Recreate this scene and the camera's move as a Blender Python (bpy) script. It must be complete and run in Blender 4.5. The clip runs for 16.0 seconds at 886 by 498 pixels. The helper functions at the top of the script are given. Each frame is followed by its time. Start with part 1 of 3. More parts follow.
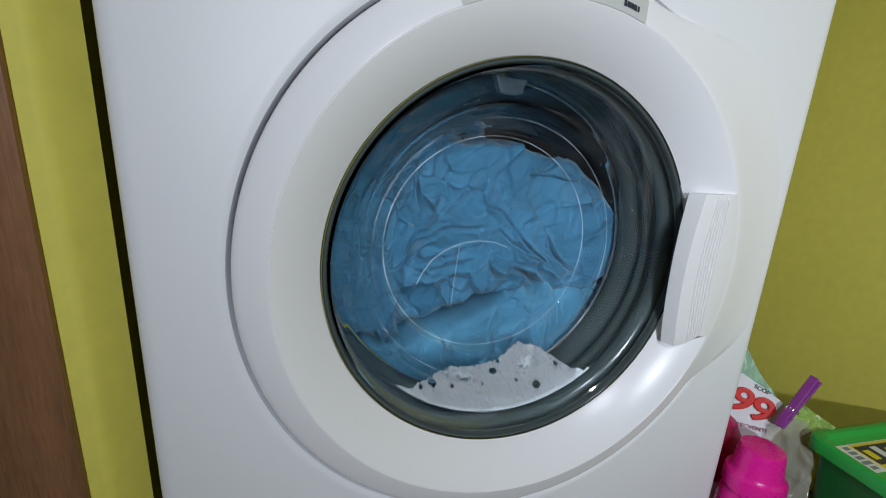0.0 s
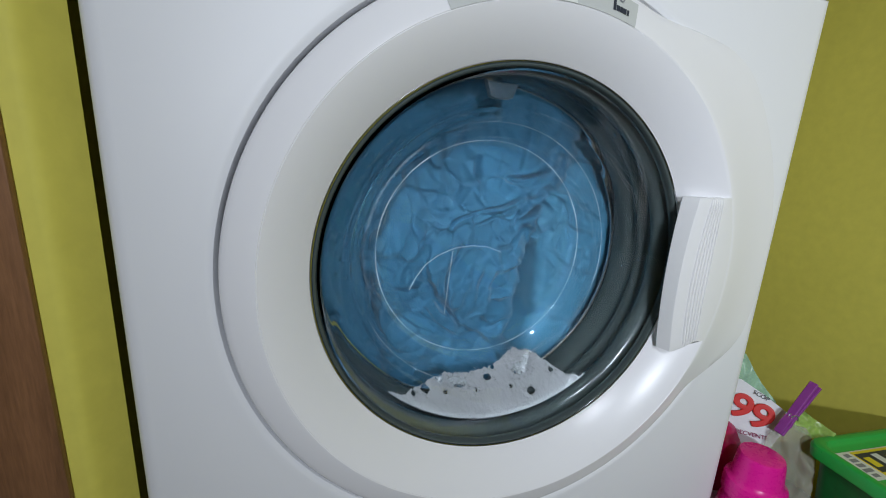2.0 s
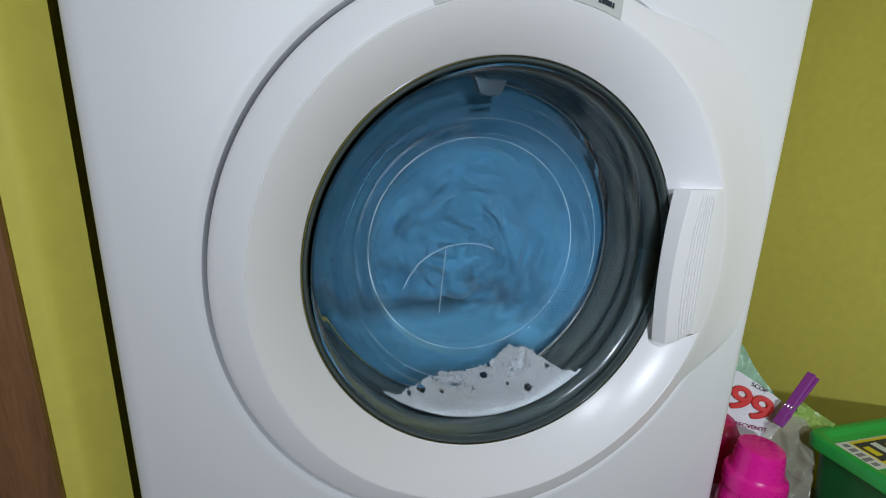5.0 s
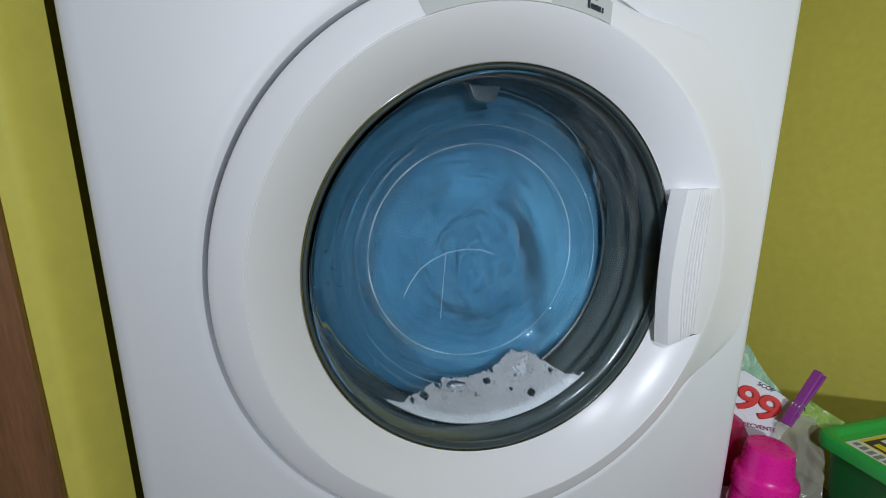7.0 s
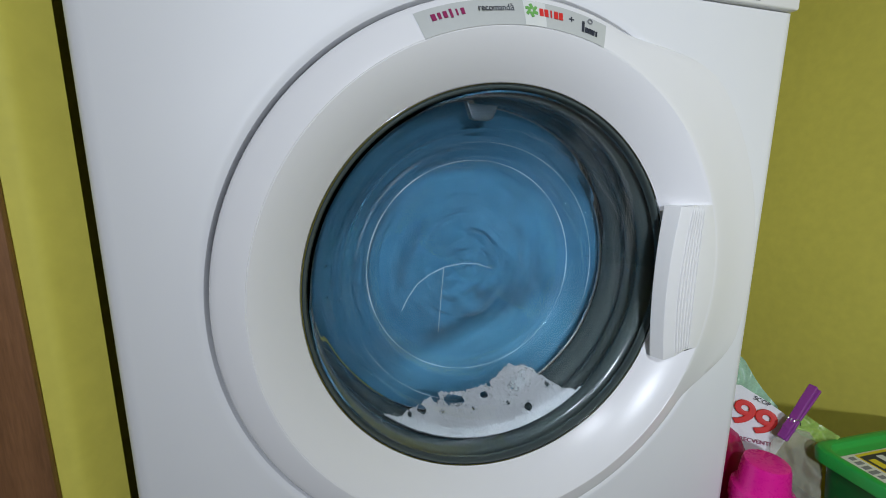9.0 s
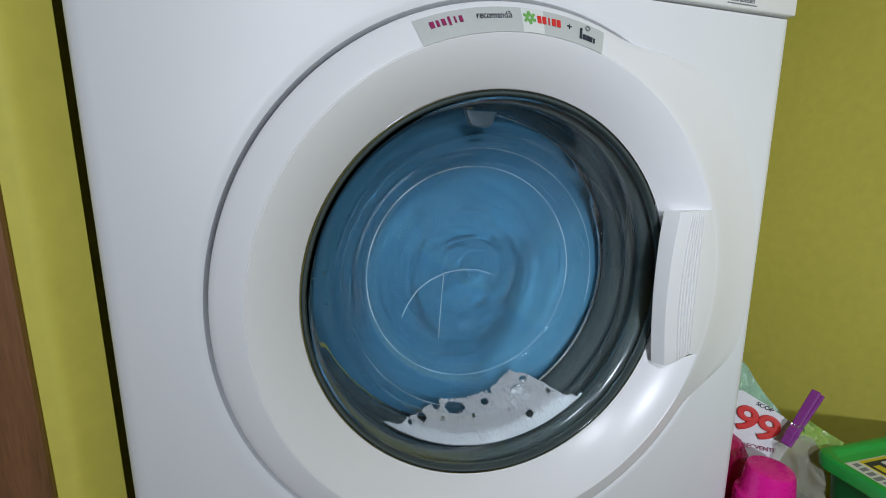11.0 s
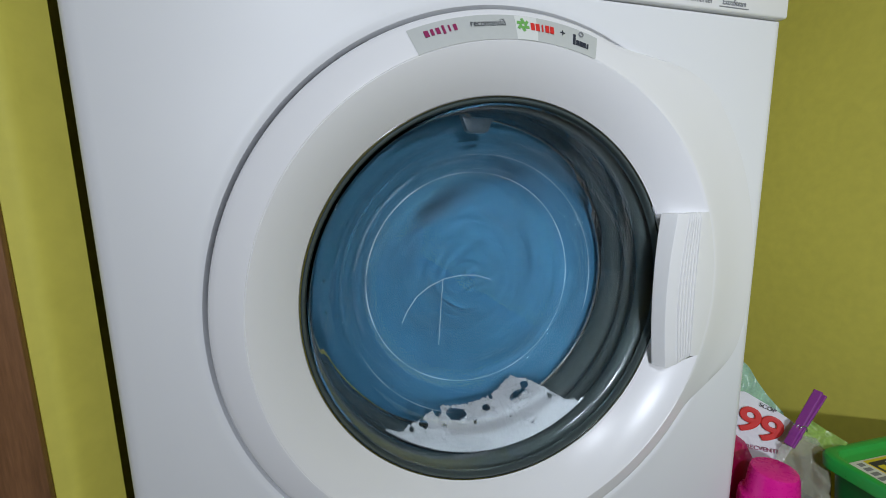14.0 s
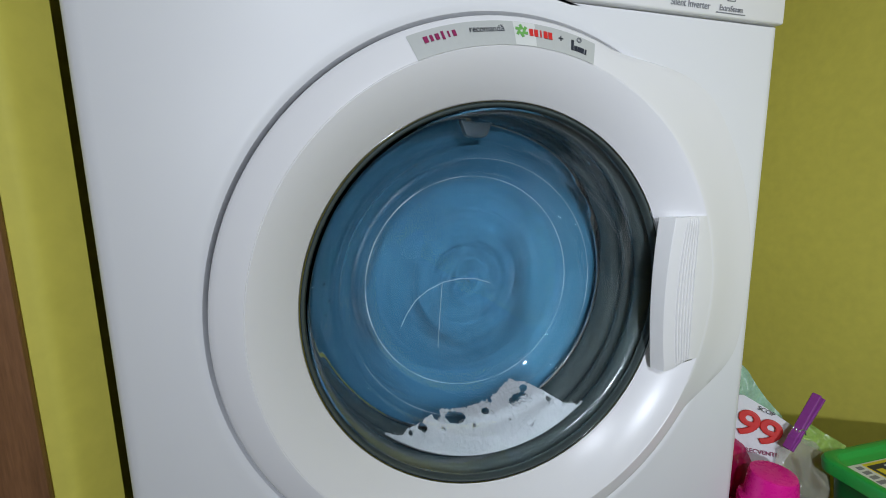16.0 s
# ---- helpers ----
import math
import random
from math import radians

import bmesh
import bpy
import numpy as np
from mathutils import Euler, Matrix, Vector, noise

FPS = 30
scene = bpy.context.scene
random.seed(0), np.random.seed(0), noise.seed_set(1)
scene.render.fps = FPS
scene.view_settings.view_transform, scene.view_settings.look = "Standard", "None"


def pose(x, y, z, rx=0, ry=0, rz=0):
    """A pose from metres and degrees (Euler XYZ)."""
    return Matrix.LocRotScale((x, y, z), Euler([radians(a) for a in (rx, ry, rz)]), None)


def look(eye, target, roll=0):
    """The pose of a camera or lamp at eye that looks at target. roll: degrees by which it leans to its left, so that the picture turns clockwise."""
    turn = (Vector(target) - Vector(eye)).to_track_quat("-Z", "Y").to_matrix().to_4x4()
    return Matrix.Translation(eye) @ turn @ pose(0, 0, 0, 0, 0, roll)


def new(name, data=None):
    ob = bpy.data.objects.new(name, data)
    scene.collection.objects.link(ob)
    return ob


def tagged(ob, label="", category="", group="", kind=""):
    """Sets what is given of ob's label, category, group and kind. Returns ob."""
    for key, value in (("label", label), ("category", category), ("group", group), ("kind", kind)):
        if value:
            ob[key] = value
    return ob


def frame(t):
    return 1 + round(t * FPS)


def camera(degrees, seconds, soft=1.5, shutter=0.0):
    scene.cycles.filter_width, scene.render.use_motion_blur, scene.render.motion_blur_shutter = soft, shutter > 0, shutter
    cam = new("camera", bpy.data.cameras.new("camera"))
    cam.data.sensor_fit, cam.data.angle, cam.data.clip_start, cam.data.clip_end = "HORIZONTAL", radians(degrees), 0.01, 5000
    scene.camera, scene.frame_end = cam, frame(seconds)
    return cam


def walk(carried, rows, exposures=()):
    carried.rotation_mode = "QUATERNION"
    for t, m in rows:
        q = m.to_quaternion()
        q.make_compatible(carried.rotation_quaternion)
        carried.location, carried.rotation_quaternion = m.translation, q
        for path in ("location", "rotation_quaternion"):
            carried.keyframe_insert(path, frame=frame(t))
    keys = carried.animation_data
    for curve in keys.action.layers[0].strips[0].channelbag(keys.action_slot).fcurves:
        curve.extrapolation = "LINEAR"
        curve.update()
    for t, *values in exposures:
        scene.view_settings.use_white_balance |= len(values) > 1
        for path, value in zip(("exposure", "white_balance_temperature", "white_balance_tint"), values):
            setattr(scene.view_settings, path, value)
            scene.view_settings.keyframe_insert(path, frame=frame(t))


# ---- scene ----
cam = camera(93.23, 16.0, soft=1.0, shutter=0.6)
walk(cam, [
    (0.0, pose(-0.1779, -0.3147, 0.5308, 75.495, -2.929, -16.705)),
    (0.5, pose(-0.1771, -0.3118, 0.5305, 75.946, -3.533, -16.626)),
    (1.0, pose(-0.1680, -0.3119, 0.5290, 75.966, -3.571, -16.452)),
    (1.5, pose(-0.1674, -0.3142, 0.5288, 76.110, -3.144, -16.466)),
    (2.0, pose(-0.1684, -0.3158, 0.5293, 76.335, -2.734, -16.488)),
    (2.5, pose(-0.1720, -0.3134, 0.5310, 76.308, -2.703, -16.592)),
    (3.0, pose(-0.1688, -0.3149, 0.5294, 76.426, -2.737, -16.782)),
    (3.5, pose(-0.1664, -0.3148, 0.5305, 76.205, -2.779, -16.773)),
    (4.0, pose(-0.1654, -0.3150, 0.5286, 76.355, -2.487, -16.881)),
    (6.5, pose(-0.1572, -0.3207, 0.5249, 77.158, -0.143, -16.691)),
    (7.0, pose(-0.1583, -0.3209, 0.5246, 77.656, 0.121, -16.767)),
    (7.5, pose(-0.1594, -0.3235, 0.5274, 77.976, 0.291, -16.866)),
    (8.0, pose(-0.1596, -0.3211, 0.5270, 78.393, 0.142, -16.922)),
    (8.5, pose(-0.1619, -0.3203, 0.5291, 78.724, 0.019, -16.953)),
    (9.0, pose(-0.1594, -0.3257, 0.5300, 79.080, -0.141, -16.952)),
    (11.5, pose(-0.1578, -0.3257, 0.5301, 80.041, 0.248, -16.849)),
    (12.0, pose(-0.1571, -0.3271, 0.5297, 80.187, 0.623, -16.896)),
    (12.5, pose(-0.1572, -0.3271, 0.5301, 80.350, 0.823, -16.825)),
    (13.0, pose(-0.1567, -0.3260, 0.5295, 80.534, 1.005, -17.000)),
    (13.5, pose(-0.1546, -0.3278, 0.5303, 80.535, 1.154, -16.918)),
    (14.0, pose(-0.1572, -0.3270, 0.5314, 80.569, 1.067, -17.052)),
    (14.5, pose(-0.1548, -0.3295, 0.5307, 80.704, 1.136, -17.014)),
    (15.0, pose(-0.1556, -0.3278, 0.5311, 80.750, 1.184, -17.045)),
    (15.5, pose(-0.1570, -0.3286, 0.5319, 80.836, 1.126, -17.048)),
    (16.0, pose(-0.1573, -0.3287, 0.5322, 80.971, 1.019, -17.099)),
], exposures=[(0.0, 0.0, 6500, 10), (16.0, 0.0, 6500, 10)])

# ---- light ----
world = bpy.data.worlds.new("world")
scene.world = world
world.use_nodes = True
world.node_tree.nodes["Background"].inputs[0].default_value = (0.02, 0.02, 0.02, 1)
world.node_tree.nodes["Background"].inputs[1].default_value = 0.2

# unseen lamps behind the camera: a high one and an added low fill
def disk_lamp(name, at, aim, energy, size, spread):
    data = bpy.data.lights.new(name, "AREA")
    data.shape, data.size, data.energy, data.spread, data.color = "DISK", size, energy, radians(spread), (0.89, 0.96, 1.08)
    new(name, data).matrix_world = look(at, aim)


disk_lamp("room_lamp", (-0.17, -0.80, 1.00), (0.26, 0.05, 0.42), 1.75, 0.06, 130)
# added fill for the door's dish; no such lamp is known in the room
disk_lamp("low_fill", (-0.24, -1.00, 0.65), (0.38, 0.02, 0.44), 2.10, 0.06, 105)


# ---- materials ----
def material(name, color, rough=0.5, metal=0.0, vary=0.08, scale=8.0, bump=0.0, bump_scale=200.0, coat=0.0, spec=0.5,
             transmission=0.0, ior=1.45, sheen=0.0, stretch=(1, 1, 1), alpha=1.0, fine=0.5, gloss_vary=0.2):
    """A surface with two scales of variation in colour and roughness and a fine relief."""
    m = bpy.data.materials.new(name)
    m.use_nodes = True
    nt = m.node_tree
    b = nt.nodes["Principled BSDF"]
    co = nt.nodes.new("ShaderNodeTexCoord")
    mp = nt.nodes.new("ShaderNodeMapping")
    mp.inputs["Scale"].default_value = stretch
    nt.links.new(co.outputs["Object"], mp.inputs["Vector"])

    def noise_node(s, detail):
        n = nt.nodes.new("ShaderNodeTexNoise")
        n.inputs["Scale"].default_value, n.inputs["Detail"].default_value = s, detail
        nt.links.new(mp.outputs["Vector"], n.inputs["Vector"])
        return n

    big, small = noise_node(scale, 3.0), noise_node(scale * 14, 5.0)
    mix = nt.nodes.new("ShaderNodeMix")
    mix.inputs["Factor"].default_value = fine
    nt.links.new(big.outputs["Fac"], mix.inputs["A"])
    nt.links.new(small.outputs["Fac"], mix.inputs["B"])
    ramp = nt.nodes.new("ShaderNodeMapRange")
    ramp.inputs["From Min"].default_value, ramp.inputs["From Max"].default_value = 0.3, 0.7
    ramp.inputs["To Min"].default_value, ramp.inputs["To Max"].default_value = 1 - vary, 1 + vary
    nt.links.new(mix.outputs["Result"], ramp.inputs["Value"])
    tint = nt.nodes.new("ShaderNodeVectorMath")
    tint.operation = "SCALE"
    tint.inputs[0].default_value = color
    nt.links.new(ramp.outputs["Result"], tint.inputs["Scale"])
    nt.links.new(tint.outputs["Vector"], b.inputs["Base Color"])
    rr = nt.nodes.new("ShaderNodeMapRange")
    rr.inputs["To Min"].default_value, rr.inputs["To Max"].default_value = rough * (1 - gloss_vary), min(rough * (1 + gloss_vary), 1.0)
    nt.links.new(small.outputs["Fac"], rr.inputs["Value"])
    nt.links.new(rr.outputs["Result"], b.inputs["Roughness"])
    b.inputs["Metallic"].default_value = metal
    b.inputs["Coat Weight"].default_value = coat
    b.inputs["Specular IOR Level"].default_value = spec
    b.inputs["Transmission Weight"].default_value = transmission
    b.inputs["IOR"].default_value = ior
    b.inputs["Sheen Weight"].default_value = sheen
    b.inputs["Alpha"].default_value = alpha
    if bump:
        n = noise_node(bump_scale, 4.0)
        bp = nt.nodes.new("ShaderNodeBump")
        bp.inputs["Strength"].default_value, bp.inputs["Distance"].default_value = bump, 0.002
        nt.links.new(n.outputs["Fac"], bp.inputs["Height"])
        nt.links.new(bp.outputs["Normal"], b.inputs["Normal"])
    return m


WHITE = material("white_enamel", (0.78, 0.79, 0.81), 0.42, vary=0.006, scale=2, bump=0.010, bump_scale=420, spec=0.5, gloss_vary=0.05)
DOOR_WHITE = material("white_plastic", (0.80, 0.80, 0.81), 0.27, vary=0.004, scale=5, spec=0.38, gloss_vary=0.02)
HANDLE_WHITE = material("handle_plastic", (0.76, 0.76, 0.75), 0.35, vary=0.008, scale=9, gloss_vary=0.03)
SMOKE = material("smoked_glass_rim", (0.060, 0.078, 0.076), 0.14, vary=0.10, scale=12, spec=0.45)
RUBBER = material("grey_rubber", (0.042, 0.055, 0.055), 0.17, vary=0.12, scale=14)
TAB = material("grey_tab_rubber", (0.05, 0.062, 0.068), 0.3, vary=0.12, scale=14)
GLASS = material("clear_glass", (0.90, 0.945, 0.955), 0.0, vary=0.01, scale=6, transmission=1.0, ior=1.45)
CHROME = material("chrome", (0.75, 0.77, 0.78), 0.12, metal=1.0, vary=0.05, scale=30)
STEEL = material("drum_steel", (0.20, 0.20, 0.185), 0.34, metal=1.0, vary=0.12, scale=25)
DARK = material("dark_void", (0.012, 0.012, 0.012), 0.6, vary=0.2, scale=8)
CLOTH = material("blue_wet_cloth", (0.0155, 0.092, 0.160), 0.55, vary=0.20, scale=22, bump=0.5, bump_scale=900, sheen=0.15, spec=0.35)
CLOTH_LIGHT = material("pale_blue_wet_cloth", (0.028, 0.122, 0.195), 0.5, vary=0.20, scale=26, bump=0.5, bump_scale=900, sheen=0.15, spec=0.35)
FOAM = material("white_soap_foam", (0.37, 0.385, 0.395), 0.5, vary=0.14, scale=30, bump=0.10, bump_scale=400, alpha=0.76)
BUBBLE = material("soap_bubble", (0.50, 0.54, 0.56), 0.3, vary=0.05, scale=60, alpha=0.22)
WATER = material("water_drop", (0.95, 0.98, 1.0), 0.0, vary=0.0, scale=5, transmission=1.0, ior=1.33)
YELLOW = material("yellow_green_wall_paint", (0.72, 0.655, 0.125), 0.62, vary=0.07, scale=5, bump=0.35, bump_scale=34, spec=0.3)
WOOD = material("brown_wood_veneer", (0.25, 0.12, 0.055), 0.5, vary=0.3, scale=9, stretch=(6, 6, 0.5), bump=0.15, bump_scale=80)
WOOD_SHADE = material("shaded_wood_gap", (0.09, 0.045, 0.022), 0.55, vary=0.3, scale=9, stretch=(6, 6, 0.5))
TILE = material("beige_floor_tile", (0.20, 0.185, 0.165), 0.35, vary=0.12, scale=7, bump=0.08, bump_scale=60)
CEIL = material("pale_bounce_paint", (0.75, 0.74, 0.70), 0.85, vary=0.03, scale=3)
PAPER = material("silver_sticker", (0.52, 0.54, 0.52), 0.4, vary=0.03, scale=20)
PAPER_LIGHT = material("pale_sticker", (0.70, 0.72, 0.69), 0.4, vary=0.03, scale=20)
INK_DARK = material("dark_ink", (0.03, 0.035, 0.05), 0.5, vary=0.05)
INK_GREY = material("grey_ink", (0.22, 0.23, 0.25), 0.5, vary=0.05)
INK_MAGENTA = material("purple_red_ink", (0.28, 0.02, 0.10), 0.5, vary=0.05)
INK_RED = material("red_ink", (0.66, 0.035, 0.03), 0.4, vary=0.06)
INK_GREEN = material("green_ink", (0.16, 0.42, 0.10), 0.5, vary=0.1)
INK_NAVY = material("navy_ink", (0.03, 0.06, 0.25), 0.5, vary=0.1)
PINK = material("magenta_plastic", (0.80, 0.012, 0.30), 0.28, vary=0.04, scale=15, coat=0.2)
PINK_DEEP = material("crimson_plastic", (0.42, 0.01, 0.09), 0.25, vary=0.08, scale=15, coat=0.3)
PURPLE = material("violet_plastic", (0.27, 0.045, 0.29), 0.35, vary=0.08, scale=40)
GREEN = material("green_plastic", (0.015, 0.36, 0.06), 0.3, vary=0.06, scale=12, coat=0.1)
GREEN_DARK = material("dark_green_plastic", (0.006, 0.13, 0.028), 0.3, vary=0.1, scale=12)
BAG_WHITE = material("white_bag_film", (0.78, 0.80, 0.83), 0.25, vary=0.05, scale=30, bump=0.25, bump_scale=90)
BAG_MINT = material("mint_bag_film", (0.42, 0.70, 0.55), 0.25, vary=0.2, scale=30, bump=0.3, bump_scale=70, alpha=0.6)
BAG_GREEN = material("green_bag_film", (0.40, 0.62, 0.15), 0.25, vary=0.2, scale=30, bump=0.3, bump_scale=70, alpha=0.55)
BAG_CLEAR = material("clear_bag_film", (0.55, 0.56, 0.45), 0.12, vary=0.25, scale=30, bump=0.6, bump_scale=60, alpha=0.30)
# pale colour painted for the shine on the bowl's edge
GLEAM = material("painted_glass_gleam", (0.80, 0.88, 0.92), 0.35, vary=0.35, scale=26, alpha=0.45)
HAIRLINE = material("pale_glass_line", (0.75, 0.85, 0.90), 0.3, vary=0.35, scale=40, alpha=0.35)
YELLOW_INK = material("yellow_ink", (0.75, 0.62, 0.03), 0.4, vary=0.05)


# ---- mesh tools ----
def finish(name, me, mat, parent=None, label="", m=None, sharp=35):
    if mat is not None:
        me.materials.append(mat)
    me.polygons.foreach_set("use_smooth", [True] * len(me.polygons))
    me.set_sharp_from_angle(angle=radians(sharp))
    ob = new(name, me)
    if parent is not None:
        ob.parent = parent
    if m is not None:
        ob.matrix_basis = m
    return tagged(ob, label)


def part(name, bm, mat, parent=None, label="", m=None, sharp=35):
    """Links a bmesh as one mesh object, under a thing or under a part."""
    bmesh.ops.recalc_face_normals(bm, faces=bm.faces)
    me = bpy.data.meshes.new(name)
    bm.to_mesh(me)
    bm.free()
    return finish(name, me, mat, parent, label, m, sharp)


def raw(name, verts, faces, mat, parent=None, label="", m=None, sharp=35):
    me = bpy.data.meshes.new(name)
    me.from_pydata(verts, [], faces)
    me.update()
    return finish(name, me, mat, parent, label, m, sharp)


def lathe(profile, n=128, closed=False, axis="y", sweep=None):
    """A bmesh of revolution from (radius, height) pairs, round the y or the z axis."""
    bm = bmesh.new()
    loops = []
    a0, a1 = sweep or (0.0, 2 * math.pi)
    steps = n if sweep is None else n + 1
    for r, h in profile:
        ring = []
        for i in range(steps):
            a = a0 + (a1 - a0) * i / n
            x, z = r * math.cos(a), r * math.sin(a)
            ring.append(bm.verts.new((x, h, z) if axis == "y" else (x, z, h)))
        loops.append(ring)
    pairs = list(zip(loops, loops[1:])) + ([(loops[-1], loops[0])] if closed else [])
    for p, q in pairs:
        for i in range(steps if sweep is None else n):
            j = (i + 1) % steps
            bm.faces.new((p[i], p[j], q[j], q[i]))
    if not closed:
        for ring, (r, _) in ((loops[0], profile[0]), (loops[-1], profile[-1])):
            if r < 0.002 and sweep is None:
                bmesh.ops.pointmerge(bm, verts=ring, merge_co=sum((v.co for v in ring), Vector()) / len(ring))
    return bm


def smooth_line(points, steps):
    """Catmull-Rom subdivision of a profile."""
    out = []
    for i in range(len(points) - 1):
        p0, p1, p2, p3 = points[max(i - 1, 0)], points[i], points[i + 1], points[min(i + 2, len(points) - 1)]
        for k in range(steps):
            t = k / steps
            out.append(tuple(0.5 * (2 * b + (c - a) * t + (2 * a - 5 * b + 4 * c - d) * t * t + (3 * b - a - 3 * c + d) * t ** 3) for a, b, c, d in zip(p0, p1, p2, p3)))
    return out + [points[-1]]


def box(sx, sy, sz, bevel=0.003, segments=2, at=(0, 0, 0)):
    bm = bmesh.new()
    bmesh.ops.create_cube(bm, size=1)
    for v in bm.verts:
        v.co = Vector((v.co.x * sx + at[0], v.co.y * sy + at[1], v.co.z * sz + at[2]))
    if bevel:
        bmesh.ops.bevel(bm, geom=bm.edges[:], offset=bevel, segments=segments, affect="EDGES", profile=0.5)
    return bm


def prism(points, y0, y1, bevel=0.0):
    """A plate from an outline in x and z, between two depths."""
    bm = bmesh.new()
    front = [bm.verts.new((x, y0, z)) for x, z in points]
    back = [bm.verts.new((x, y1, z)) for x, z in points]
    bm.faces.new(front)
    bm.faces.new(back[::-1])
    for i in range(len(points)):
        j = (i + 1) % len(points)
        bm.faces.new((front[j], front[i], back[i], back[j]))
    if bevel:
        edges = [e for e in bm.edges if all(abs(v.co.y - y0) < 1e-6 for v in e.verts)]
        bmesh.ops.bevel(bm, geom=edges, offset=bevel, segments=2, affect="EDGES", profile=0.5)
    return bm


def tube(points, radius, n=8, closed=False):
    bm = bmesh.new()
    rings = []
    pts = [Vector(p) for p in points]
    for i, p in enumerate(pts):
        d = (pts[min(i + 1, len(pts) - 1)] - pts[max(i - 1, 0)]).normalized()
        side = d.orthogonal().normalized() if abs(d.y) > 0.9 else d.cross(Vector((0, 1, 0))).normalized()
        up = d.cross(side)
        rings.append([bm.verts.new(p + radius * (math.cos(a) * side + math.sin(a) * up)) for a in (2 * math.pi * k / n for k in range(n))])
    for p, q in zip(rings, rings[1:]):
        for i in range(n):
            bm.faces.new((p[i], p[(i + 1) % n], q[(i + 1) % n], q[i]))
    bm.faces.new(rings[0][::-1])
    bm.faces.new(rings[-1])
    return bm


def lettering(name, text, size, mat, parent, m, depth=0.0002, label="", squeeze=1.0, shear=0.0, bold=0.0):
    """Printed words; they face the local +z and are centred on the origin."""
    cu = bpy.data.curves.new("letters", "FONT")
    cu.bevel_depth = bold
    cu.body, cu.size, cu.extrude, cu.align_x, cu.align_y, cu.shear = text, size, depth, "CENTER", "CENTER", shear
    tmp = new("letters", cu)
    bpy.context.view_layer.update()
    me = bpy.data.meshes.new_from_object(tmp.evaluated_get(bpy.context.evaluated_depsgraph_get()))
    bpy.data.objects.remove(tmp)
    bpy.data.curves.remove(cu)
    me.materials.clear()
    me.transform(Matrix.Diagonal((squeeze, 1, 1, 1)))
    me.name = name
    return finish(name, me, mat, parent, label, m)


def thing(name, at, label, category, group="", kind=""):
    ob = new(name)
    ob.empty_display_size = 0.05
    ob.location = at
    return tagged(ob, label, category, group, kind)


def lattice_noise(x, y, seed):
    """Smooth value noise on arrays."""
    rng = np.random.default_rng(seed)
    table = rng.random((64, 64))
    xi, yi = np.floor(x).astype(int), np.floor(y).astype(int)
    fx, fy = x - xi, y - yi
    fx, fy = fx * fx * fx * (fx * (fx * 6 - 15) + 10), fy * fy * fy * (fy * (fy * 6 - 15) + 10)
    g = lambda i, j: table[(xi + i) % 64, (yi + j) % 64]
    return (g(0, 0) * (1 - fx) + g(1, 0) * fx) * (1 - fy) + (g(0, 1) * (1 - fx) + g(1, 1) * fx) * fy


def facing(x, y, z):
    """Words that face the room (-y), upright."""
    return pose(x, y, z, 90, 0, 0)


# ---- the room ----
X0, X1, Y0, Y1, H = -1.25, 0.60, -1.75, 0.62, 2.3
LEFT, LEFT_END = -0.330, 0.000
tagged(part("floor", box(X1 - X0 + 0.3, Y1 - Y0 + 0.3, 0.1, 0, at=((X0 + X1) / 2, (Y0 + Y1) / 2, -0.05)), TILE), "beige tiled laundry floor", "floor", kind="structure")
# the ceiling and the south and west walls are unseen, pale for neutral bounce
tagged(part("ceiling", box(X1 - X0 + 0.3, Y1 - Y0 + 0.3, 0.1, 0, at=((X0 + X1) / 2, (Y0 + Y1) / 2, H + 0.05)), CEIL), "unseen white ceiling for neutral bounce light", "ceiling", kind="structure")
tagged(part("wall_east", box(0.1, Y1 - Y0, H, 0, at=(X1 + 0.05, (Y0 + Y1) / 2, H / 2)), YELLOW), "yellow-green painted rough plaster wall", "wall", kind="structure")
tagged(part("wall_north", box(X1 - LEFT, 0.1, H, 0, at=((LEFT + X1) / 2, Y1 + 0.05, H / 2)), YELLOW), "yellow-green painted wall behind the washing machine", "wall", kind="structure")
tagged(part("wall_south", box(X1 - X0, 0.1, H, 0, at=((X0 + X1) / 2, Y0 - 0.05, H / 2)), CEIL), "unseen wall opposite the machine, pale for neutral bounce light", "wall", kind="structure")
tagged(part("wall_west", box(0.1, LEFT_END - Y0, H, 0, at=(X0 - 0.05, (LEFT_END + Y0) / 2, H / 2)), CEIL), "unseen side wall, pale for neutral bounce light", "wall", kind="structure")


def niche_wall():
    # a rounded arris, a slanting reveal, then the bare edge of the gap behind the machine
    pts = [(LEFT, Y1), (LEFT, 0.034), (-0.3195, 0.0262), (-0.3126, 0.0250), (-0.3250, 0.0072), (-0.3275, 0.0038), (-0.3302, 0.0014), (-0.3340, LEFT_END), (X0 - 0.1, LEFT_END), (X0 - 0.1, Y1)]
    bm = bmesh.new()
    lo = [bm.verts.new((x, y, 0)) for x, y in pts]
    hi = [bm.verts.new((x, y, H)) for x, y in pts]
    bm.faces.new(lo)
    bm.faces.new(hi)
    for i in range(len(pts)):
        j = (i + 1) % len(pts)
        bm.faces.new((lo[i], lo[j], hi[j], hi[i]))
    return tagged(part("wall_niche", bm, YELLOW), "yellow-green painted wall corner beside the machine", "wall", kind="structure")


niche_wall()


